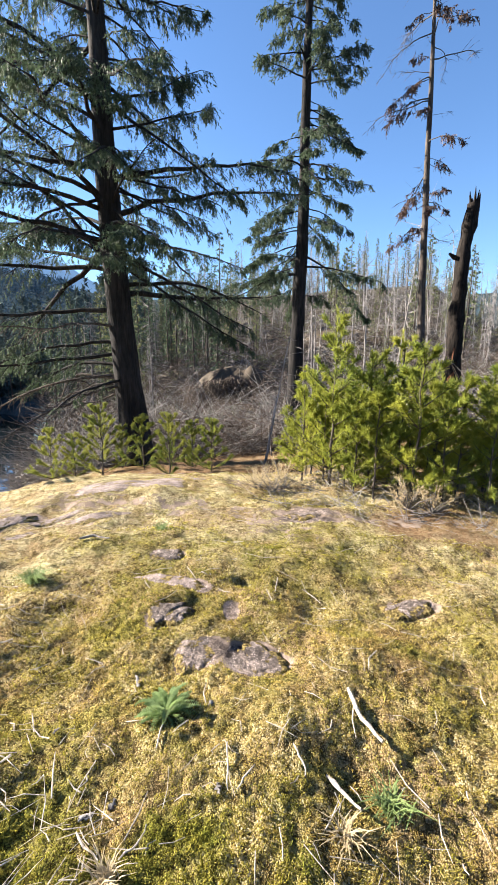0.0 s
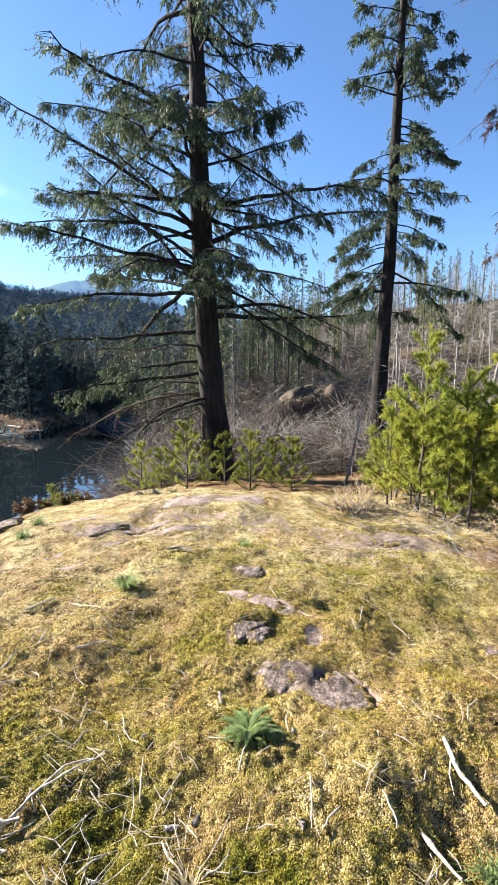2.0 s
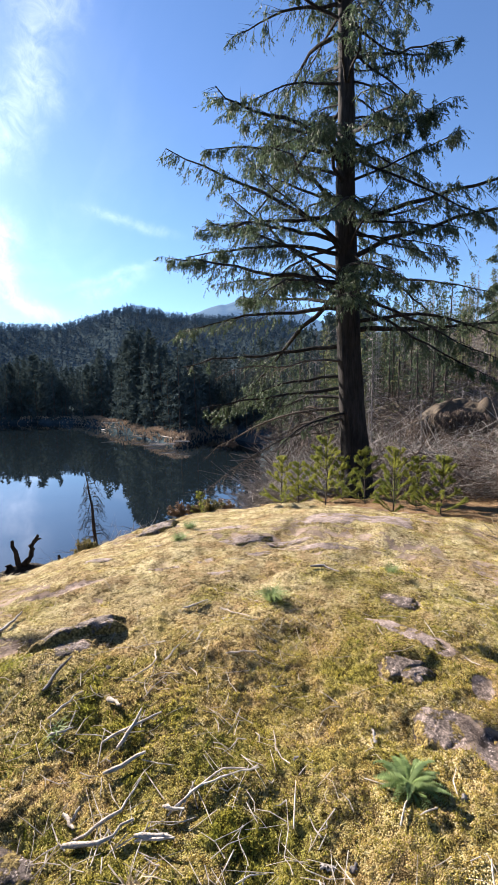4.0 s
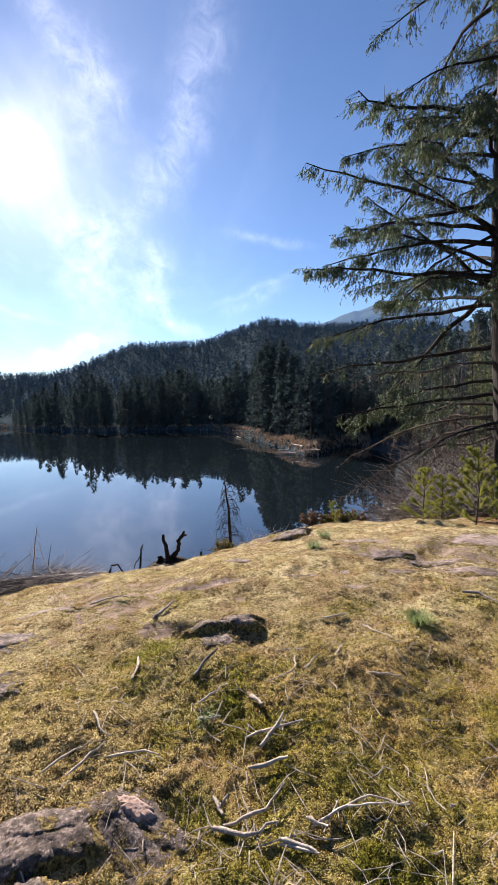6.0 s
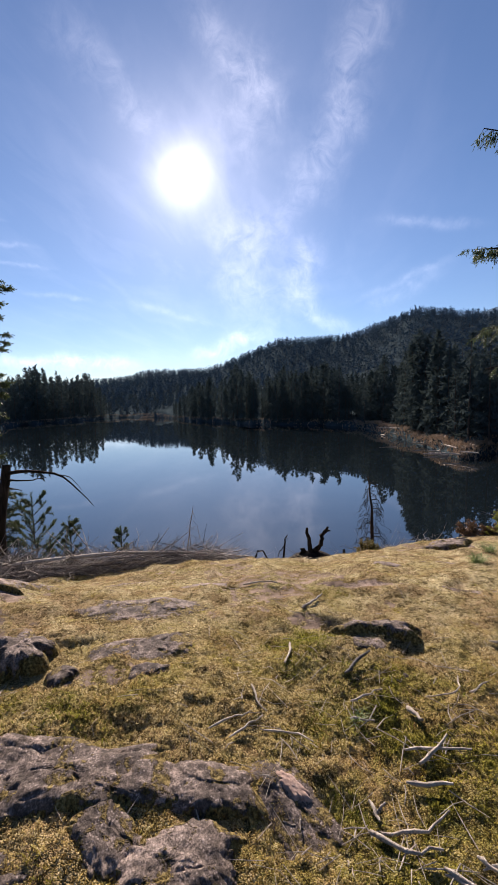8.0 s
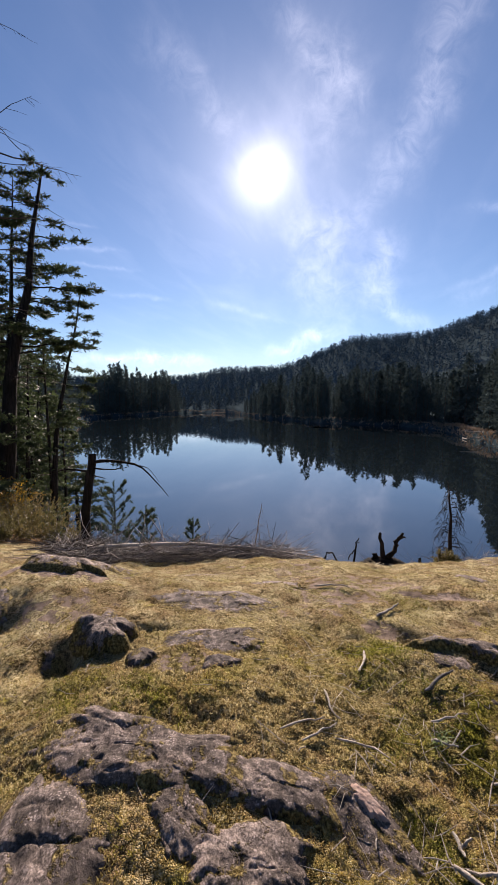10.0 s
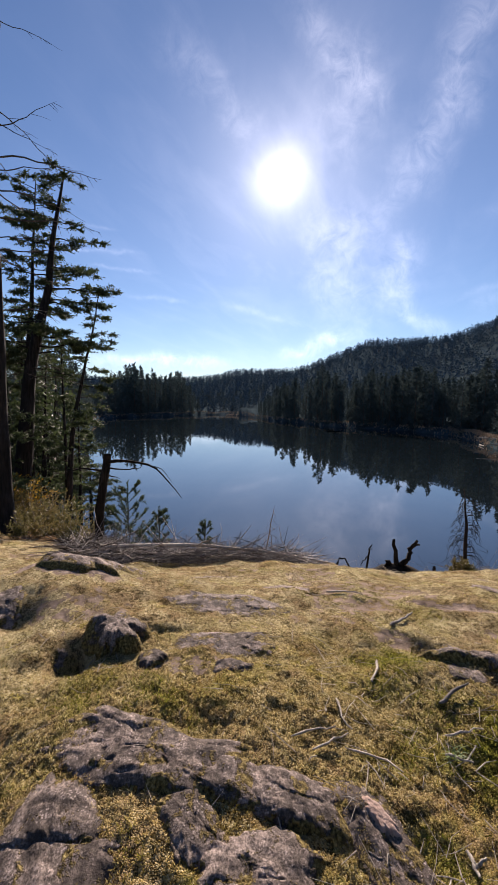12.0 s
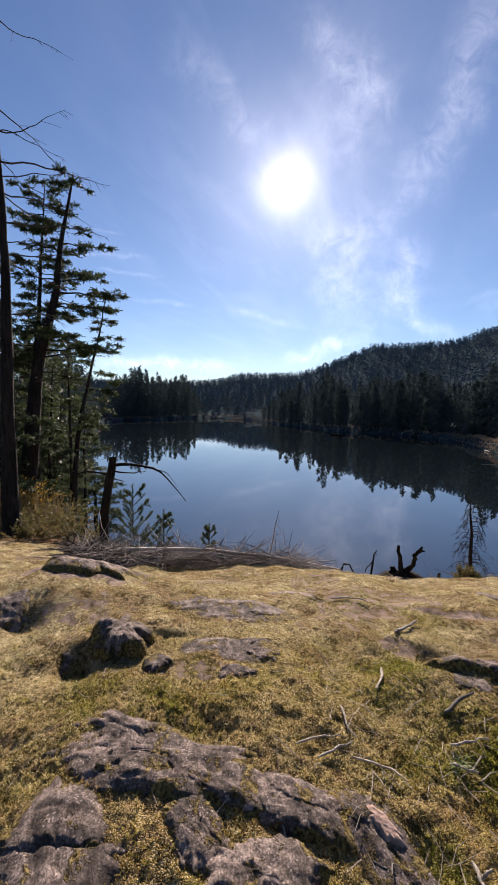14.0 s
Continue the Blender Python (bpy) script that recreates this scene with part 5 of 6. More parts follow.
# ---- moss shoots: a pile of small blades ----
def moss(name, seed, n, mat, tall, wide, want_green, reach, near=None):
    rng = np.random.default_rng(seed)
    az = -40 + 160 * rng.random(n)
    r = 0.75 * (reach / 0.75) ** rng.random(n)
    x, y = polar(az, r)
    bare, litter, green = masks(x, y)
    pick = (bare < 0.30 + 0.25 * rng.random(n)) & (litter < 0.6) & ((green > 0.15 + 0.5 * rng.random(n)) == want_green)
    if near is not None:
        pick &= (r + 0.7 * fbm(x * 2.5, y * 2.5, 3, 66) < 2.1 + 1.2 * rng.random(n)) == near
    clump = 0.7 * (cushions(x, y) - 0.42) + 0.5 * value_noise(x * 90, y * 90, 78)
    pick &= clump > 0.06 - 0.22 * rng.random(n)
    x, y, r, clump = x[pick], y[pick], r[pick], clump[pick]
    z = gz(x, y) - 0.003
    grow = np.clip(r / 1.6, 0.8, 1.25)
    h = tall * (0.5 + rng.random(len(x))) * grow * (0.8 + 0.7 * clump)
    w = wide * (0.6 + 0.8 * rng.random(len(x))) * grow
    a = rng.random(len(x)) * 2 * math.pi
    lean = rng.normal(0, 0.7, (len(x), 2)) * h[:, None]
    p = np.stack([x, y, z], -1)
    side = np.stack([np.cos(a), np.sin(a), 0 * a], -1) * w[:, None] / 2
    tip = p + np.stack([lean[:, 0], lean[:, 1], h], -1)
    v = np.stack([p - side, p + side, tip + side * 0.35, tip - side * 0.35], 1).reshape(-1, 3)
    me = mesh(name, v, np.arange(len(v)).reshape(-1, 4), mat)
    me.attributes.new("tip", "FLOAT", "POINT").data.foreach_set("value", np.tile([0, 0, 1, 1], len(x)).astype(np.float32))
    return tagged(new(name, me), "springy golden and green moss shoots covering the rock", "moss", kind="stuff")


moss("moss", 201, 470000, MOSS_SHOOTS, 0.0088, 0.0038, False, 4.2, True)
moss("pale_moss", 203, 500000, PALE_SHOOTS, 0.0082, 0.0050, False, 7.5, False)
moss("green_moss", 202, 380000, GREEN_SHOOTS, 0.011, 0.0045, True, 5.0)


# ---- fallen sticks ----
def stick(points, thick, seed, mat, label, lift=0.012, group="fallen sticks"):
    rng = np.random.default_rng(seed)
    pts = np.asarray(points, float)
    seg = np.concatenate([[0], np.cumsum(np.linalg.norm(np.diff(pts, axis=0), axis=1))])
    n = max(6, int(seg[-1] / 0.03))
    s = np.linspace(0, seg[-1], n)
    xy = np.stack([np.interp(s, seg, pts[:, k]) for k in range(2)], -1)
    if n > 8:
        xy[1:-1] = (xy[:-2] + 2 * xy[1:-1] + xy[2:]) / 4
    xy[1:-1] += rng.normal(0, 0.0035, (n - 2, 2))
    z = gz(xy[:, 0], xy[:, 1]) + lift + thick * 0.5
    z = np.convolve(np.pad(z, 2, "edge"), np.ones(5) / 5, "valid") + rng.normal(0, 0.002, n) + 0.03 * rng.random() * np.linspace(0, 1, n)
    base = np.array([xy[0, 0], xy[0, 1], z[0]])
    sh = Shape()
    rad = thick * (1 - 0.55 * np.linspace(0, 1, n)) * (0.85 + 0.3 * rng.random(n))
    rad[0] *= 0.5
    line = np.column_stack([xy, z]) - base
    sh.tube(line, rad, 6, 0.25, rng)
    ob = new("stick", sh.mesh("stick", mat))
    ob.location = base
    return tagged(ob, label, "stick", group)


WHITE = "bleached bent stick lying on the moss"
STICKS = [
    ([(0.43, 1.54), (0.44, 1.42), (0.5, 1.29)], 13), ([(0.27, 1.18), (0.31, 1.14), (0.36, 1.06)], 10), ([(0.16, 1.25), (0.19, 1.2), (0.19, 1.14)], 5),
    ([(-0.08, 1.27), (-0.07, 1.18), (-0.07, 1.09)], 4), ([(-1.06, 0.94), (-1.01, 1.07), (-0.84, 1.21)], 5), ([(-1.85, 2.04), (-1.75, 2.19)], 8),
    ([(-0.53, 1.0), (-0.43, 0.91)], 5), ([(-0.38, 0.93), (-0.32, 0.96), (-0.31, 0.99)], 4), ([(-0.04, 1.11), (0.02, 1.18)], 4), ([(-1.31, 1.72), (-1.18, 1.83)], 6),
    ([(-2.38, 1.0), (-2.3, 0.96), (-2.19, 0.86)], 11), ([(-2.07, 0.61), (-1.96, 0.59), (-1.9, 0.61)], 7), ([(-1.88, 0.32), (-1.91, 0.45), (-1.9, 0.53)], 6),
    ([(-1.81, 0.39), (-1.83, 0.48), (-1.86, 0.57)], 6), ([(-1.82, 0.55), (-1.77, 0.62), (-1.72, 0.68), (-1.65, 0.7)], 6), ([(-1.81, 1.01), (-1.77, 1.17)], 6),
    ([(-1.73, 0.95), (-1.66, 1.03)], 7), ([(-1.66, 1.22), (-1.55, 1.2)], 14), ([(-1.71, 1.61), (-1.61, 1.5), (-1.6, 1.42), (-1.63, 1.31)], 6), ([(-1.6, 1.56), (-1.59, 1.67)], 7),
    ([(-1.49, 1.04), (-1.46, 1.1), (-1.39, 1.17), (-1.33, 1.23)], 8), ([(-1.41, 1.04), (-1.41, 1.12), (-1.43, 1.21)], 11), ([(-1.38, 0.94), (-1.33, 0.99), (-1.28, 1.07)], 11),
    ([(-1.39, 0.77), (-1.31, 0.75)], 9), ([(-1.34, 0.76), (-1.35, 0.81)], 8), ([(-1.3, 0.7), (-1.23, 0.73), (-1.17, 0.78), (-1.14, 0.86)], 10),
    ([(-1.28, 0.73), (-1.25, 0.78), (-1.21, 0.87), (-1.22, 0.9), (-1.22, 0.98)], 8), ([(-3.55, 1.19), (-3.27, 1.38)], 9), ([(-1.09, 0.95), (-1.01, 0.97)], 8),
    ([(-1.06, 0.95), (-1.02, 1.04), (-0.98, 1.14), (-0.91, 1.17), (-0.85, 1.22)], 6), ([(-1.11, 0.83), (-1.05, 0.86), (-0.99, 0.88)], 10), ([(-1.52, 1.74), (-1.54, 1.84)], 7),
    ([(-1.63, 2.16), (-1.36, 2.08)], 5), ([(-1.1, 0.82), (-0.98, 0.88)], 7),
]
for k, (line, mm) in enumerate(STICKS):
    stick(line, mm * 0.00098, 300 + k, WOOD_PALE, WHITE)
for k, line in enumerate(([(-1.97, 1.1), (-2.01, 1.21), (-2.04, 1.32)], [(-2.75, 1.31), (-2.93, 1.6)], [(-1.29, 2.94), (-1.19, 2.98), (-1.05, 2.91)])):
    stick(line, 0.012, 340 + k, TWIG_GREY, "dark weathered stick lying on the moss")
rng = np.random.default_rng(350)
litter = Shape()
for k in range(760):
    az, r = (-36 + 150 * rng.random(), 0.9 * 4.5 ** rng.random()) if k < 420 else (22 + 55 * rng.random(), 1.0 * 2.8 ** rng.random())
    x, y = polar(az, r)
    a, ln = rng.random() * 6.28, 0.03 + 0.14 * rng.random()
    xs, ys = x + np.array([-0.5, 0.0, 0.5]) * ln * math.cos(a) + rng.normal(0, 0.006, 3), y + np.array([-0.5, 0.0, 0.5]) * ln * math.sin(a) + rng.normal(0, 0.006, 3)
    zs = gz(xs, ys) + 0.008 + 0.012 * rng.random(3)
    q = 0.0011 + 0.0021 * rng.random() ** 2
    litter.tube(np.column_stack([xs, ys, zs]), [q, q, q * 0.5], 4)
tagged(new("twig_litter", litter.mesh("twig_litter", WOOD_PALE)), "small pale twigs strewn over the moss", "twigs", kind="stuff")


# pale bark flakes
def flake_of_bark(x, y, a, b, turn, seed):
    rng = np.random.default_rng(seed)
    u, v = np.meshgrid(np.linspace(-1, 1, 7), np.linspace(-1, 1, 4))
    top = np.stack([u * a, v * b * (1 - 0.4 * u ** 2) + 0.004 * rng.normal(size=u.shape), 0.35 * b * (1 - v ** 2) + 0.004 * rng.random(u.shape)], -1).reshape(-1, 3)
    low = top - [0, 0, 0.004]
    q = [(r_ * 7 + c_, r_ * 7 + c_ + 1, r_ * 7 + c_ + 8, r_ * 7 + c_ + 7) for r_ in range(3) for c_ in range(6)]
    f = q + [tuple(28 + i for i in reversed(w)) for w in q]
    rim = [0, 1, 2, 3, 4, 5, 6, 13, 20, 27, 26, 25, 24, 23, 22, 21, 14, 7]
    f += [(p, 28 + p, 28 + rim[(i + 1) % 18], rim[(i + 1) % 18]) for i, p in enumerate(rim)]
    ob = new("bark_flake", mesh("bark_flake", np.concatenate([top, low]), f, TWIG_GREY, True))
    ob.matrix_basis = pose(x, y, ground_at(x, y) + 0.008, 8, -5, turn)
    return tagged(ob, "pale curled flake of bark on the moss", "bark", "bark flakes")


for k, (x, y, a, b, turn) in enumerate(((-0.50, 1.60, 0.055, 0.012, 110), (-0.52, 1.05, 0.04, 0.016, 20), (-0.45, 1.09, 0.03, 0.013, 70), (-0.10, 1.12, 0.028, 0.013, 100), (-0.75, 1.35, 0.022, 0.009, 60), (-0.16, 1.47, 0.02, 0.012, 80))):
    flake_of_bark(x, y, a * 0.6, b * 0.4, turn, 400 + k)


# ---- fern and grass ----
def frond_mesh(seed, length):
    """One arching fern frond with paired leaflets."""
    rng = np.random.default_rng(seed)
    n = 20
    s = np.linspace(0, 1, n)
    px_ = length * s * (1 - 0.12 * s)
    pz = length * (0.75 * s - 0.85 * s ** 2)
    v, f = [], []
    for i in range(1, n):
        w = 0.115 * length * math.sin(math.pi * min(0.12 + 0.86 * s[i], 0.985)) + 0.004
        for side in (-1, 1):
            b = np.array([px_[i], 0, pz[i]])
            tip = b + [0.45 * w, side * w, -0.18 * w + rng.normal(0, 0.002)]
            fat = np.array([0.026 * length, 0, 0.004])
            mid = (b * 0.45 + tip * 0.55)
            k = len(v)
            v += [b - fat * 0.5, mid - fat * 0.8, tip, mid + fat * 0.8 + [0, 0, 0.002], b + fat * 0.5]
            f += [(k, k + 1, k + 3, k + 4), (k + 1, k + 2, k + 2, k + 3)]
    f = [q if len(set(q)) == 4 else q for q in f]
    vv = np.array(v)
    tri = []
    for a, b, c, d in f:
        tri.append((a, b, c))
        if c != d and a != d:
            tri.append((a, c, d))
    tri = [t for t in tri if len(set(t)) == 3]
    return mesh("frond", vv, np.array(tri), FERN)


FRONDS = [frond_mesh(410 + k, ln) for k, ln in enumerate((0.155, 0.135, 0.115))]
fx, fy = -0.33, 1.42
fern = thing("fern", fx, fy, ground_at(fx, fy) - 0.005, "dense dark green fern clump growing in the moss", "fern")
rng = np.random.default_rng(415)
for k in range(38):
    fr = part("frond", FRONDS[k % 3], fern)
    fr.matrix_basis = pose(0.012 * math.cos(k), 0.012 * math.sin(k), 0.004, rng.normal(0, 10), -50 * rng.random() ** 1.3 + 10, k * 137.5)


def grass_tuft(x, y, n, tall, seed, mat, label, group="grass tufts", flat=1.5):
    rng = np.random.default_rng(seed)
    base = np.stack([rng.normal(0, tall * 0.18, n), rng.normal(0, tall * 0.18, n), np.zeros(n)], -1)
    a = rng.random(n) * 6.28
    out = np.stack([np.cos(a), np.sin(a), 0 * a], -1) * flat * (0.3 + 0.9 * rng.random((n, 1)))
    h = tall * 0.62 * (0.5 + 0.7 * rng.random((n, 1)))
    m1 = base + out * h * 0.45 + [0, 0, 1] * h * 0.75
    m2 = base + out * h * 1.1 + [0, 0, 1] * h * 0.75
    w = np.cross(out, [0, 0, 1.0])
    w = unit(w) * 0.0022
    v = np.stack([base - w, base + w, m1 + w * 0.8, m1 - w * 0.8, m2 - w * 0.15, m2 + w * 0.15], 1).reshape(-1, 3)
    k = np.arange(n)[:, None] * 6
    f = np.concatenate([k + [0, 1, 2, 3], k + [3, 2, 5, 4]])
    ob = new("grass_tuft", mesh("grass_tuft", v, f, mat))
    ob.location = (x, y, ground_at(x, y))
    return tagged(ob, label, "grass", group)


for k, (x, y, n, tall, mat) in enumerate(((-1.36, 2.40, 320, 0.12, GRASS), (0.47, 1.10, 120, 0.10, GRASS), (-2.85, 3.25, 150, 0.14, GRASS), (-0.72, 3.2, 90, 0.10, GRASS), (-1.72, 0.98, 26, 0.065, GRASS), (-0.4, 0.88, 80, 0.08, STRAW), (0.30, 1.0, 70, 0.08, STRAW),
                                    (-3.2, 3.9, 120, 0.14, GRASS), (-1.0, 0.70, 60, 0.08, STRAW), (-2.5, 2.6, 60, 0.09, STRAW), (-4.4, 1.2, 70, 0.10, STRAW), (-4.9, 2.6, 80, 0.12, STRAW))):
    grass_tuft(x, y, n, tall, 420 + k, mat, "tuft of green grass in the moss" if mat is GRASS else "tuft of dry straw-coloured grass")


# ---- edge above the lake: stump, log, brush, dead saplings ----
def edge_point(az, r, el):
    """A place at a bearing and distance that stands at an angle seen from 1.6 m up."""
    x, y = polar(az, r)
    return np.array([float(x), float(y), 1.62 + r * math.tan(radians(el))])


def spiky(name, pieces, mat, label, category, seed, group="", sides=7):
    """A thing of tapered crooked tubes; pieces are (points, thick end, thin end, part name)."""
    rng = np.random.default_rng(seed)
    foot = np.array(pieces[0][0][0], float)
    ob = thing(name, *foot, label, category, group)
    for pts, t0, t1, pname in pieces:
        pts = np.asarray(pts, float) - foot
        s = np.linspace(0, 1, 10)
        u = np.linspace(0, 1, len(pts))
        line = np.stack([np.interp(s, u, pts[:, k]) for k in range(3)], -1)
        line[1:-1] += rng.normal(0, 0.07 * t0 + 0.004, (8, 3))
        sh = Shape()
        sh.tube(line, t0 + (t1 - t0) * s ** 0.8, sides, 0.3, rng)
        part(pname, sh.mesh(pname, mat), ob)
    return ob


E_ = edge_point
R_ = 6.6
spiky("stump", [([E_(60.2, R_, -22.5), E_(60.3, R_, -20), E_(60.8, R_, -17)], 0.062, 0.022, "stem"), ([E_(60.0, R_, -20.6), E_(58.9, R_, -18.9), E_(58.8, R_, -17.9), E_(58.0, R_, -16.8)], 0.05, 0.018, "stem"),
                ([E_(58.8, R_, -17.9), E_(58.2, R_, -17.4), E_(57.7, R_, -17.3)], 0.03, 0.012, "root"), ([E_(60.2, R_, -20.6), E_(61.6, R_, -19.6), E_(61.9, R_, -20.9)], 0.05, 0.02, "root"),
                ([E_(63.0, R_, -21.5), E_(61.4, R_, -20.9), E_(59.2, R_, -20.7), E_(56.8, R_, -21.4)], 0.12, 0.08, "root_mass"), ([E_(62.2, R_ - 0.2, -21.8), E_(60.0, R_ - 0.2, -21.3), E_(58.0, R_ - 0.2, -21.7)], 0.11, 0.07, "root_mass"),
                ([E_(57.5, R_, -20.8), E_(55.8, R_, -20.9), E_(54.3, R_, -21.3)], 0.04, 0.012, "root"), ([E_(55.6, R_, -21.2), E_(55.9, R_, -19.6)], 0.03, 0.02, "root")], BARK_BURNT, "blackened upturned stump with forked roots on the lake edge", "stump", 501)
spiky("dead_sapling", [([E_(64.2, R_, -21.5), E_(63.8, R_, -19.5), E_(63.9, R_, -18.4), E_(63.5, R_, -17.9)], 0.018, 0.008, "stem"), ([E_(63.8, R_, -19.2), E_(64.6, R_, -20), E_(64.8, R_, -20.6)], 0.010, 0.006, "twig"), ([E_(63.9, R_, -18.5), E_(63.4, R_, -18.4)], 0.008, 0.004, "twig")], BARK_BURNT, "crooked black dead sapling stem", "dead sapling", 502)
spiky("root_loop", [([E_(68.2, R_, -21.4), E_(67.6, R_, -19.9), E_(66.8, R_, -19.9), E_(66.0, R_, -21.2)], 0.018, 0.010, "root")], BARK_BURNT, "arched dark root on the lake edge", "root", 503)
spiky("dead_sapling", [([E_(76.5, 11, -21.5), E_(76.3, 11, -19), E_(75.4, 11, -14.0)], 0.035, 0.006, "stem")] + [([E_(76.2 - 0.09 * k, 11, -18.6 + 0.5 * k), E_(76.2 - 0.09 * k + (1.6 - 0.15 * k) * (1 if k % 2 else -1), 11, -19.0 + 0.42 * k)], 0.006, 0.002, "twig") for k in range(9)],
      TWIG_GREY, "thin leaning dead sapling with short twigs", "dead sapling", 504, sides=5)
rng = np.random.default_rng(509)
for az0, az1, r, top, thick in ((-2.2, -5.6, 9.0, 3.1, 0.035), (-3.2, -2.2, 10.5, -4.0, 0.02), (-8.8, -9.6, 13.0, 6.0, 0.035), (-7.6, -7.2, 12.0, 3.5, 0.025)):
    x, y = polar(az0, r)
    base_ = np.array([float(x), float(y), ground_at(x, y) - 0.05])
    tip_ = edge_point(az1, r, top)
    pieces = [([base_, base_ * 0.5 + tip_ * 0.5, tip_], thick, thick * 0.2, "stem")]
    for k in range(26):
        q = base_ + (tip_ - base_) * (0.25 + 0.72 * rng.random())
        a, ln = rng.random() * 6.28, 0.15 + 0.55 * rng.random()
        d = np.array([math.cos(a), math.sin(a), rng.normal(-0.1, 0.25)]) * ln
        pieces.append(([q, q + d * 0.5 + [0, 0, 0.02], q + d], 0.007, 0.002, "twig"))
    spiky("dead_sapling", pieces, TWIG_GREY, "bare pale dead stem with short broken twigs", "dead sapling", 520 + int(r), "dead stems by the firs", 5)
rng = np.random.default_rng(505)
twigs = []
for k in range(64):
    e0 = -18.8 + 8.0 * (k / 64) + rng.normal(0, 0.25)
    side = 1 if rng.random() < 0.6 else -1
    d = (1.0 + 1.9 * rng.random()) * (1 - 0.6 * k / 64)
    twigs.append(([E_(51.0, 12, e0), E_(51.0 + side * d * 0.5, 12, e0 + 0.1), E_(51.0 + side * d, 12 + rng.normal(0, 0.3), e0 - 0.7 - 0.9 * rng.random())], 0.009, 0.003, "twig"))
    for _ in range(2):
        p_, q_ = twigs[-1][0][1], twigs[-1][0][2]
        b_ = p_ + (q_ - p_) * rng.random()
        if len(twigs) < 190:
            twigs.append(([b_, b_ + rng.normal(0, 0.06, 3) + [0, 0, -0.06], b_ + rng.normal(0, 0.10, 3) + [0, 0, -0.18]], 0.006, 0.002, "twig"))
spiky("dead_fir", [([E_(50.9, 12, -21.0), E_(51.0, 12, -15), E_(51.6, 12, -10.2)], 0.075, 0.012, "trunk")] + twigs, BARK_DARK, "thin dead fir hung with drooping lichen twigs", "dead tree", 506, sides=6)
S_ = lambda az, r, el: edge_point(az + 0.9, r, el)
spiky("broken_pine", [([S_(97.9, 9.6, -18.5), S_(97.6, 9.6, -14), S_(97.0, 9.6, -9.5), S_(96.6, 9.6, -6.9)], 0.11, 0.075, "trunk"), ([S_(96.8, 9.6, -7.9), S_(94.0, 9.4, -7.8), S_(91.0, 9.2, -8.6), S_(89.3, 9.1, -10.4), S_(87.4, 9.0, -12.7)], 0.04, 0.006, "branch"),
                             ([S_(96.8, 9.6, -8.6), S_(94.2, 9.4, -8.9), S_(92.5, 9.4, -8.7)], 0.022, 0.006, "branch"), ([S_(96.9, 9.6, -9.4), S_(95.2, 9.4, -10.0)], 0.018, 0.006, "branch"), ([S_(97.2, 9.6, -9.0), S_(99.5, 9.6, -8.5), S_(101.5, 9.6, -8.9)], 0.03, 0.006, "branch"),
                             ([S_(91.0, 9.2, -8.6), S_(89.8, 9.2, -9.0), S_(88.6, 9.2, -10.8)], 0.012, 0.003, "branch")], BARK_BURNT, "broken-off dark pine trunk with a bare branch over the water", "dead tree", 507)
log_pts = [E_(99, 6.6, -17.9), E_(93, 6.5, -18.2), E_(87, 6.4, -18.6), E_(81, 6.4, -19.1), E_(75, 6.4, -19.8), E_(68.3, 6.4, -20.6)]
spiky("fallen_log", [(log_pts, 0.034, 0.016, "trunk"), ([log_pts[2], log_pts[2] + [0.2, 0.3, 0.2]], 0.014, 0.005, "branch"), ([log_pts[3], log_pts[3] + [0.1, 0.25, 0.16]], 0.012, 0.004, "branch")], WOOD_PALE, "thin bleached fallen tree lying along the edge", "log", 508)


def brush(name, seed, n, place_fn, ln, rad, mat, label, up=0.35, heap=0.0):
    """A tangle of dead sticks; place_fn gives x and y."""
    rng = np.random.default_rng(seed)
    x, y = place_fn(rng, n)
    z = gz(x, y)
    ok = z > WATER_Z + 0.1
    x, y, z = x[ok], y[ok], z[ok]
    n = len(x)
    a, e = rng.random(n) * 2 * math.pi, np.abs(rng.normal(0, up, n))
    long = ln[0] + (ln[1] - ln[0]) * rng.random(n) ** 2
    d = np.stack([np.cos(a) * np.cos(e), np.sin(a) * np.cos(e), np.sin(e)], -1)
    p = np.stack([x, y, z + 0.02 + 0.3 * rng.random(n) * ln[0] + heap * rng.random(n) ** 2], -1)
    bend = rng.normal(0, 0.12, (n, 3)) * long[:, None]
    line = np.stack([p, p + d * long[:, None] * 0.5 + bend * 0.5, p + d * long[:, None] + bend * 0.2], 1)
    q = (rad[0] + (rad[1] - rad[0]) * rng.random(n) ** 2)[:, None] * np.array([1.0, 0.8, 0.3])
    side = unit(np.cross(d, np.array([0.0, 0.0, 1.0])) + 1e-4)
    over = np.cross(d, side)
    turn = np.arange(3) * 2 * math.pi / 3
    ring = np.cos(turn)[None, :, None] * side[:, None] + np.sin(turn)[None, :, None] * over[:, None]
    verts = line[:, :, None] + ring[:, None] * q[:, :, None, None]
    i = np.arange(2)[:, None] * 3 + np.arange(3)[None]
    j = np.arange(2)[:, None] * 3 + (np.arange(3)[None] + 1) % 3
    quad = np.stack([i, j, j + 3, i + 3], -1).reshape(-1, 4)
    faces = (quad[None] + 9 * np.arange(n)[:, None, None]).reshape(-1, 4)
    return tagged(new(name, mesh(name, verts.reshape(-1, 3), faces, mat, True)), label, "brush", kind="stuff")


def sector(az, r):
    def fn(rng, n):
        a, q = az[0] + (az[1] - az[0]) * rng.random(n), r[0] * (r[1] / r[0]) ** rng.random(n)
        return polar(a, q)
    return fn


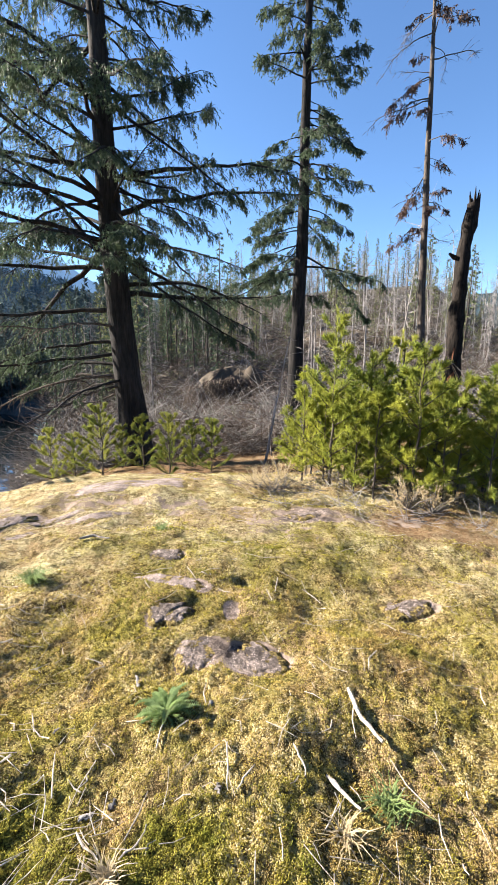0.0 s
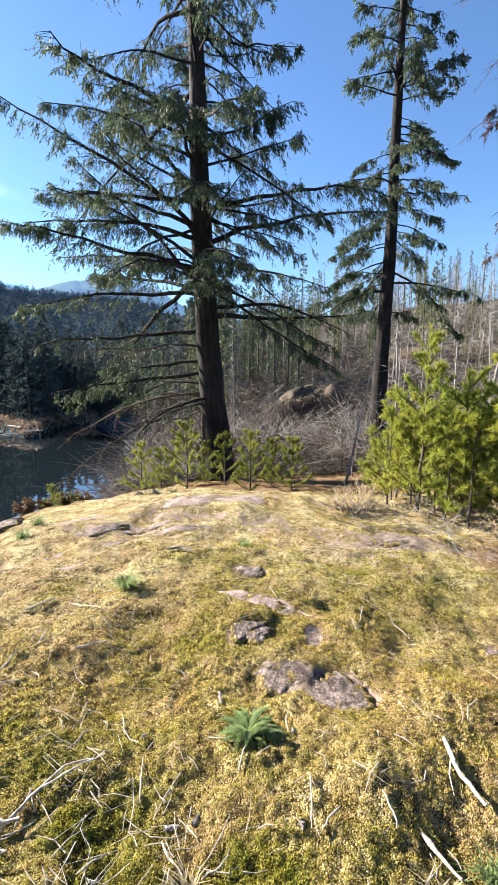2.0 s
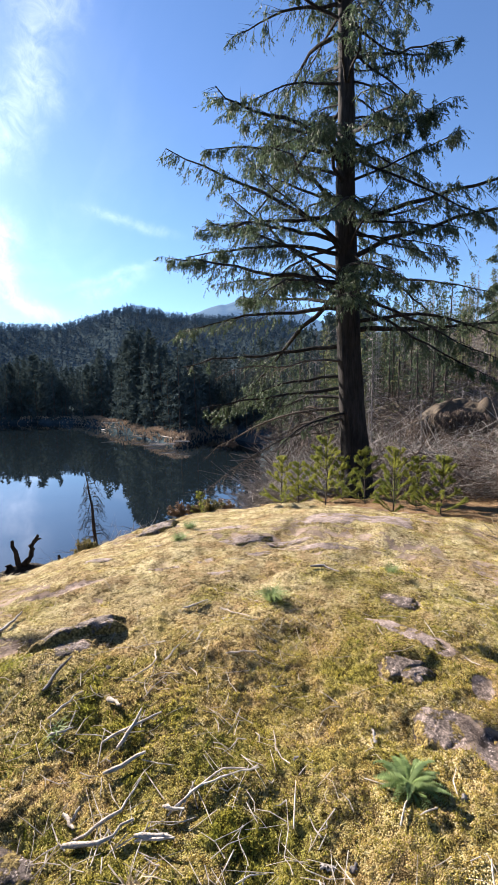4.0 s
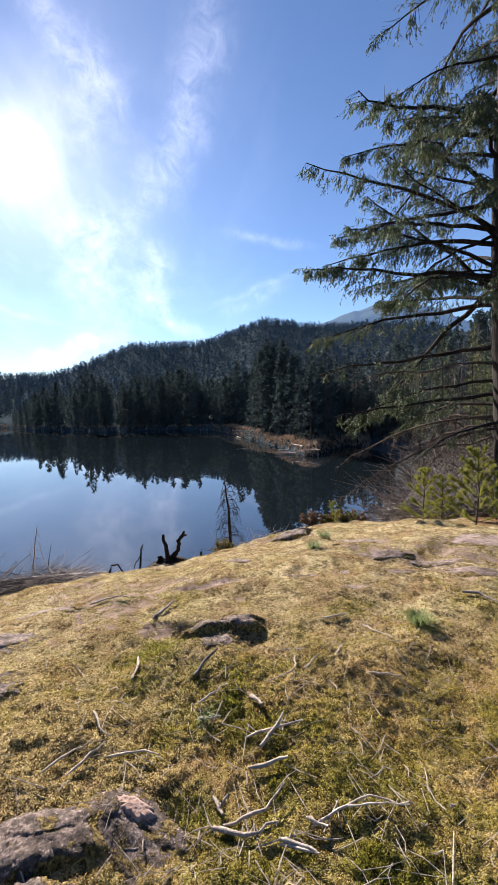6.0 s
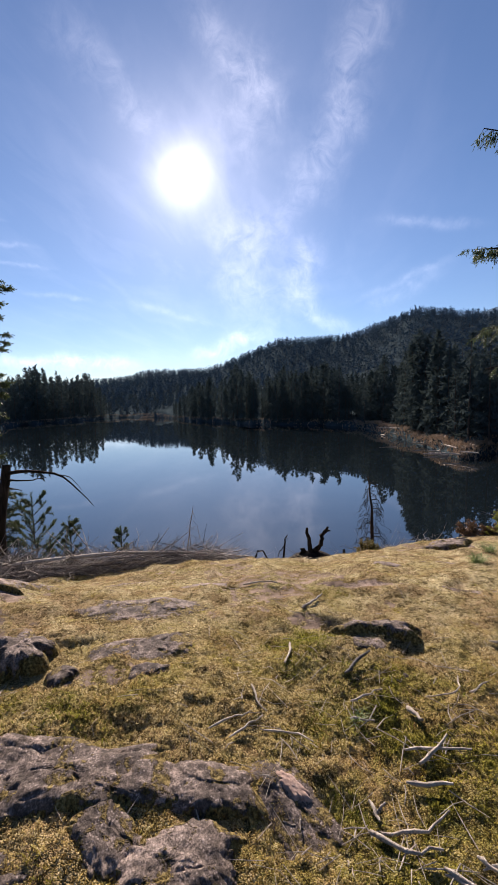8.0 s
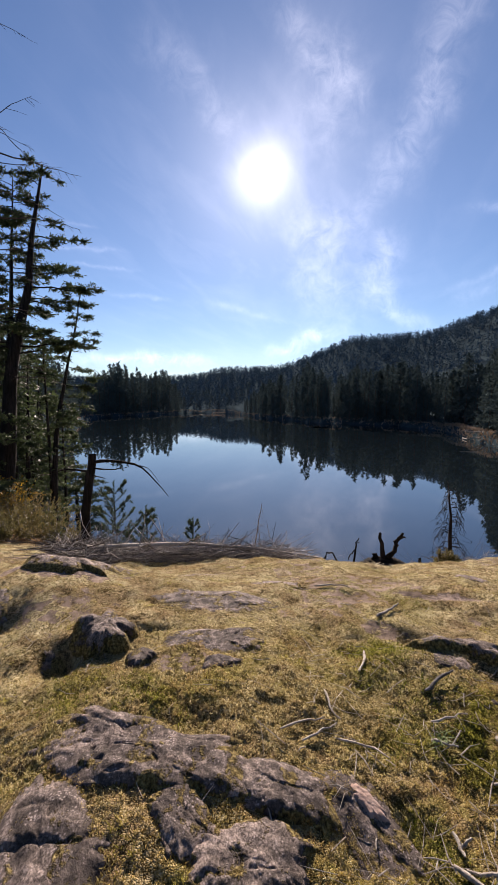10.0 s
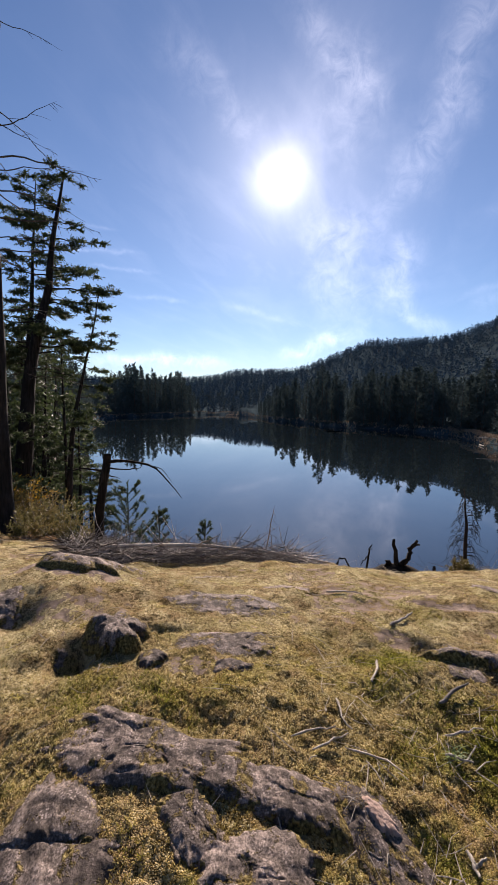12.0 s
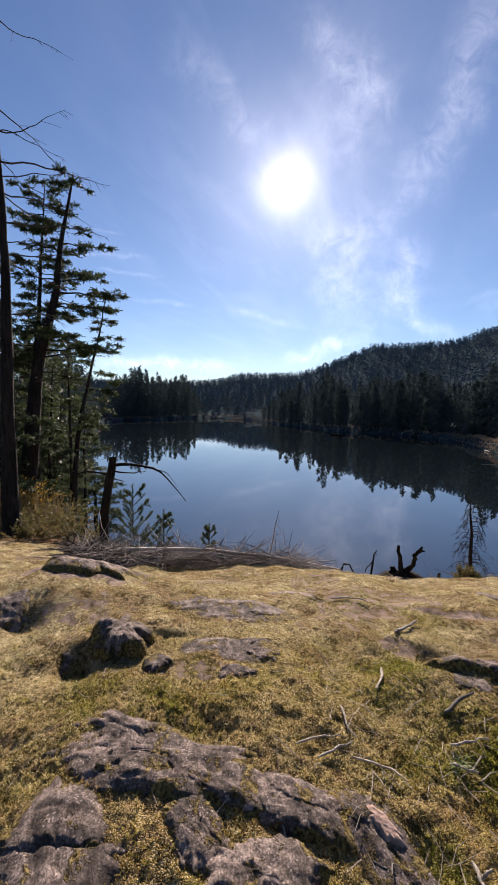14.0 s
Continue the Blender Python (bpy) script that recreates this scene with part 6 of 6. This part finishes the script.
brush("brush_pile", 510, 2600, sector((71, 103), (6.2, 7.7)), (0.2, 0.8), (0.003, 0.010), TWIG_GREY, "grey brush heaped along the edge above the lake", 0.25, 0.16)
# same heap again in darker bark: its backlit look is put into the colour
brush("backlit_brush", 516, 2200, sector((72, 103), (6.4, 7.9)), (0.15, 0.7), (0.003, 0.012), BARK_GREY, "tangled brush heaped along the edge above the lake, coloured dark as if backlit", 0.35, 0.22)
brush("bleached_brush", 519, 360, sector((72, 101), (6.2, 7.1)), (0.2, 0.85), (0.003, 0.009), TWIG_GREY, "bleached sticks on top of the brush along the edge", 0.14, 0.16)
brush("thick_brush", 520, 110, sector((79, 101), (6.3, 7.3)), (0.3, 1.0), (0.006, 0.014), TWIG_GREY, "bent grey branches heaped over the brush along the edge", 0.45, 0.22)
brush("edge_brush", 511, 160, sector((44, 70), (6.5, 7.2)), (0.08, 0.5), (0.002, 0.006), TWIG_GREY, "thin dead twigs along the lake edge", 0.6)
brush("slash", 512, 10000, sector((-42, 27), (12, 70)), (0.3, 2.6), (0.008, 0.034), TWIG_BROWN, "brown logging slash covering the hillside", 0.45, 0.9)
brush("pale_slash", 517, 9000, sector((-42, 27), (12, 70)), (0.3, 2.4), (0.006, 0.026), TWIG_GREY, "bleached grey branches among the slash", 0.5, 1.1)
brush("hill_slash", 521, 8000, sector((-42, 27), (26, 80)), (0.8, 3.6), (0.014, 0.05), TWIG_BROWN, "brown branches heaped over the upper hillside", 0.4, 1.3)
brush("pale_hill_slash", 522, 5000, sector((-42, 27), (26, 80)), (0.6, 3.0), (0.010, 0.034), TWIG_GREY, "bleached branches heaped over the upper hillside", 0.45, 1.4)
brush("dead_brush", 513, 5200, sector((-14, 24), (11.0, 24)), (0.25, 1.6), (0.004, 0.016), TWIG_BROWN, "tangled dead brush below the bluff", 0.6, 0.5)
brush("pale_dead_brush", 518, 5200, sector((-14, 24), (11.0, 24)), (0.25, 1.5), (0.003, 0.012), TWIG_GREY, "bleached dead twigs tangled below the bluff", 0.6, 0.7)
brush("thicket_litter", 514, 500, sector((-36, -3), (3.7, 5.6)), (0.08, 0.5), (0.002, 0.006), TWIG_GREY, "dead twigs and stems under the young pines", 0.5)
brush("fallen_tops", 515, 1500, sector((20, 31), (9.6, 12.5)), (0.3, 1.7), (0.003, 0.013), TWIG_GREY, "bare tangled branches beside the old fir", 0.45, 0.5)


# ---- shrubs ----
def shrub(name, x, y, n, size, leaf, seed, mat, label, category="shrub", group="", z=None):
    rng = np.random.default_rng(seed)
    ob = thing(name, x, y, ground_at(x, y) - 0.02 if z is None else z, label, category, group)
    wood = Shape()
    tips, ways = [], []
    for k in range(n):
        a, e = rng.random() * 360, 0.5 + 0.8 * rng.random()
        ln = size * (0.5 + 0.6 * rng.random())
        line = limb(rng, (0, 0, 0), a, ln * math.cos(e), math.tan(e), 0.1, 5, 0.2)
        wood.tube(line, [0.008, 0.006, 0.005, 0.003, 0.002], 4)
        u = 0.3 + 0.7 * rng.random(7)
        p, d = along(line, u)
        tips.append(p)
        ways.append(unit(d + rng.normal(0, 0.6, d.shape)))
    part("wood", wood.mesh("shrub_wood", TWIG_GREY), ob)
    p, w = np.concatenate(tips), np.concatenate(ways)
    v, f = needles(rng, p, w, np.full(len(p), size * 0.28), 14, leaf, leaf * 0.5, 0.8, 0.1)
    part("foliage", mesh("shrub_foliage", v, f, mat), ob)
    return ob


rng = np.random.default_rng(520)
for az, r, size, mat, label in ((108.0, 15.0, 1.8, YELLOW, "small tree with golden autumn leaves on the bank"), (106, 12.5, 1.2, SHRUB, "olive leafy shrub on the bank"), (103, 12.0, 1.1, SHRUB, "olive leafy shrub on the bank"), (100.5, 11.5, 0.9, SHRUB, "olive leafy shrub on the bank"), (108, 13.5, 1.5, SHRUB, "olive leafy shrub on the bank"),
                               (105, 11.0, 0.8, SHRUB, "low leafy shrub on the bank"), (99, 10.4, 0.6, SHRUB, "low leafy shrub on the bank"), (102, 10.4, 0.7, SHRUB, "low leafy shrub on the bank"), (106.8, 10.2, 0.6, SHRUB, "low leafy shrub on the bank"), (111, 13.0, 1.5, SHRUB, "olive leafy shrub on the bank"),
                               (71.5, 6.9, 0.28, SHRUB, "low dark shrub on the edge"), (52.5, 6.9, 0.3, SHRUB, "low dark shrub on the edge"), (88, 7.2, 0.3, SHRUB, "low dark shrub on the edge"),
                               (40.5, 7.6, 0.24, RED_TWIGS, "rusty low shrub on the edge"), (38.0, 7.8, 0.24, RED_TWIGS, "rusty low shrub on the edge"), (36.0, 8.0, 0.3, SHRUB, "green low shrub on the edge"), (33.5, 8.6, 0.28, RED_TWIGS, "rusty low shrub on the edge")):
    x, y = polar(az, r)
    shrub("shrub", float(x), float(y), int(16 + 8 * size), size, 0.04 + 0.012 * size, int(530 + az * 7 + r), mat, label, group="shrubs on the edge")
for k, (az, r) in enumerate(((-1.5, 4.7), (-3.5, 4.5), (-5.0, 4.7), (-22, 4.1), (-25, 4.2))):
    x, y = polar(az, r)
    shrub("dry_shrub", float(x), float(y), 16, 0.36, 0.014, 560 + k, STRAW, "dry straw-coloured twiggy shrub", group="dry shrubs")
rng = np.random.default_rng(570)
low = []
for k in range(1500):
    a, r = -42 + 68 * rng.random(), 18 * (85 / 18) ** rng.random()
    x, y = polar(a, r)
    b = np.repeat(np.array([[float(x), float(y), ground_at(x, y)]]), 5, 0)
    w = unit(rng.normal(0, 1, (5, 3)) * [1, 1, 0.4] + [0, 0, 0.8])
    low.append(needles(rng, b, w, np.full(5, 0.3 + 0.5 * rng.random()), 6, 0.22, 0.07, 0.8, 0.2))
v, f = joined(low)
tagged(new("undergrowth", mesh("undergrowth", v, f, HILL_FIR)), "low green undergrowth between the slash", "undergrowth", kind="stuff")


def shore_grass(name, seed, n, az, reach, label):
    """Dry grass and reeds along a far waterline."""
    rng = np.random.default_rng(seed)
    a = az[0] + (az[1] - az[0]) * rng.random(n)
    r = shore_distance(a) + reach[0] + (reach[1] - reach[0]) * rng.random(n)
    x, y = polar(a, r)
    z = gz(x, y)
    ok = (z > WATER_Z - 0.05) & (z < WATER_Z + 1.6)
    b = np.stack([x[ok], y[ok], z[ok]], -1)
    w = unit(rng.normal(0, 0.5, b.shape) + [0, 0, 1.0])
    v, f = needles(rng, b, w, np.full(len(b), 0.3), 5, 0.45, 0.10, 0.5, 0.3)
    return tagged(new(name, mesh(name, v, f, SHORE_STRAW)), label, "grass", kind="stuff")


shore_grass("shore_grass", 801, 3600, (31, 52), (-2, 10), "pale dry grass along the point's waterline")
shore_grass("spit_grass", 802, 1800, (75, 85), (-18, 4), "pale dry grass on a low spit in the lake")
shore_grass("bay_grass", 803, 1500, (52, 99), (-2, 6), "pale dry grass along the far waterline")
rng = np.random.default_rng(810)
for k in range(14):
    a = 36 + 14 * rng.random()
    r = float(shore_distance(a)) + 2.0 + rng.normal(0, 1.2)
    x, y = polar(a, r)
    z = max(ground_at(x, y), WATER_Z) + 0.12
    d_ = rng.random() * 6.28
    ln = 1.2 + 2.5 * rng.random()
    tip_ = np.array([math.cos(d_) * ln, math.sin(d_) * ln, 0.1])
    sh = Shape()
    sh.tube([np.zeros(3), tip_ * 0.5, tip_], [0.11, 0.09, 0.05], 6, 0.2, rng)
    ob = new("driftwood", sh.mesh("driftwood", WOOD_PALE))
    ob.location = (float(x), float(y), z)
    tagged(ob, "bleached drift log on the point's shore", "log", "drift logs")
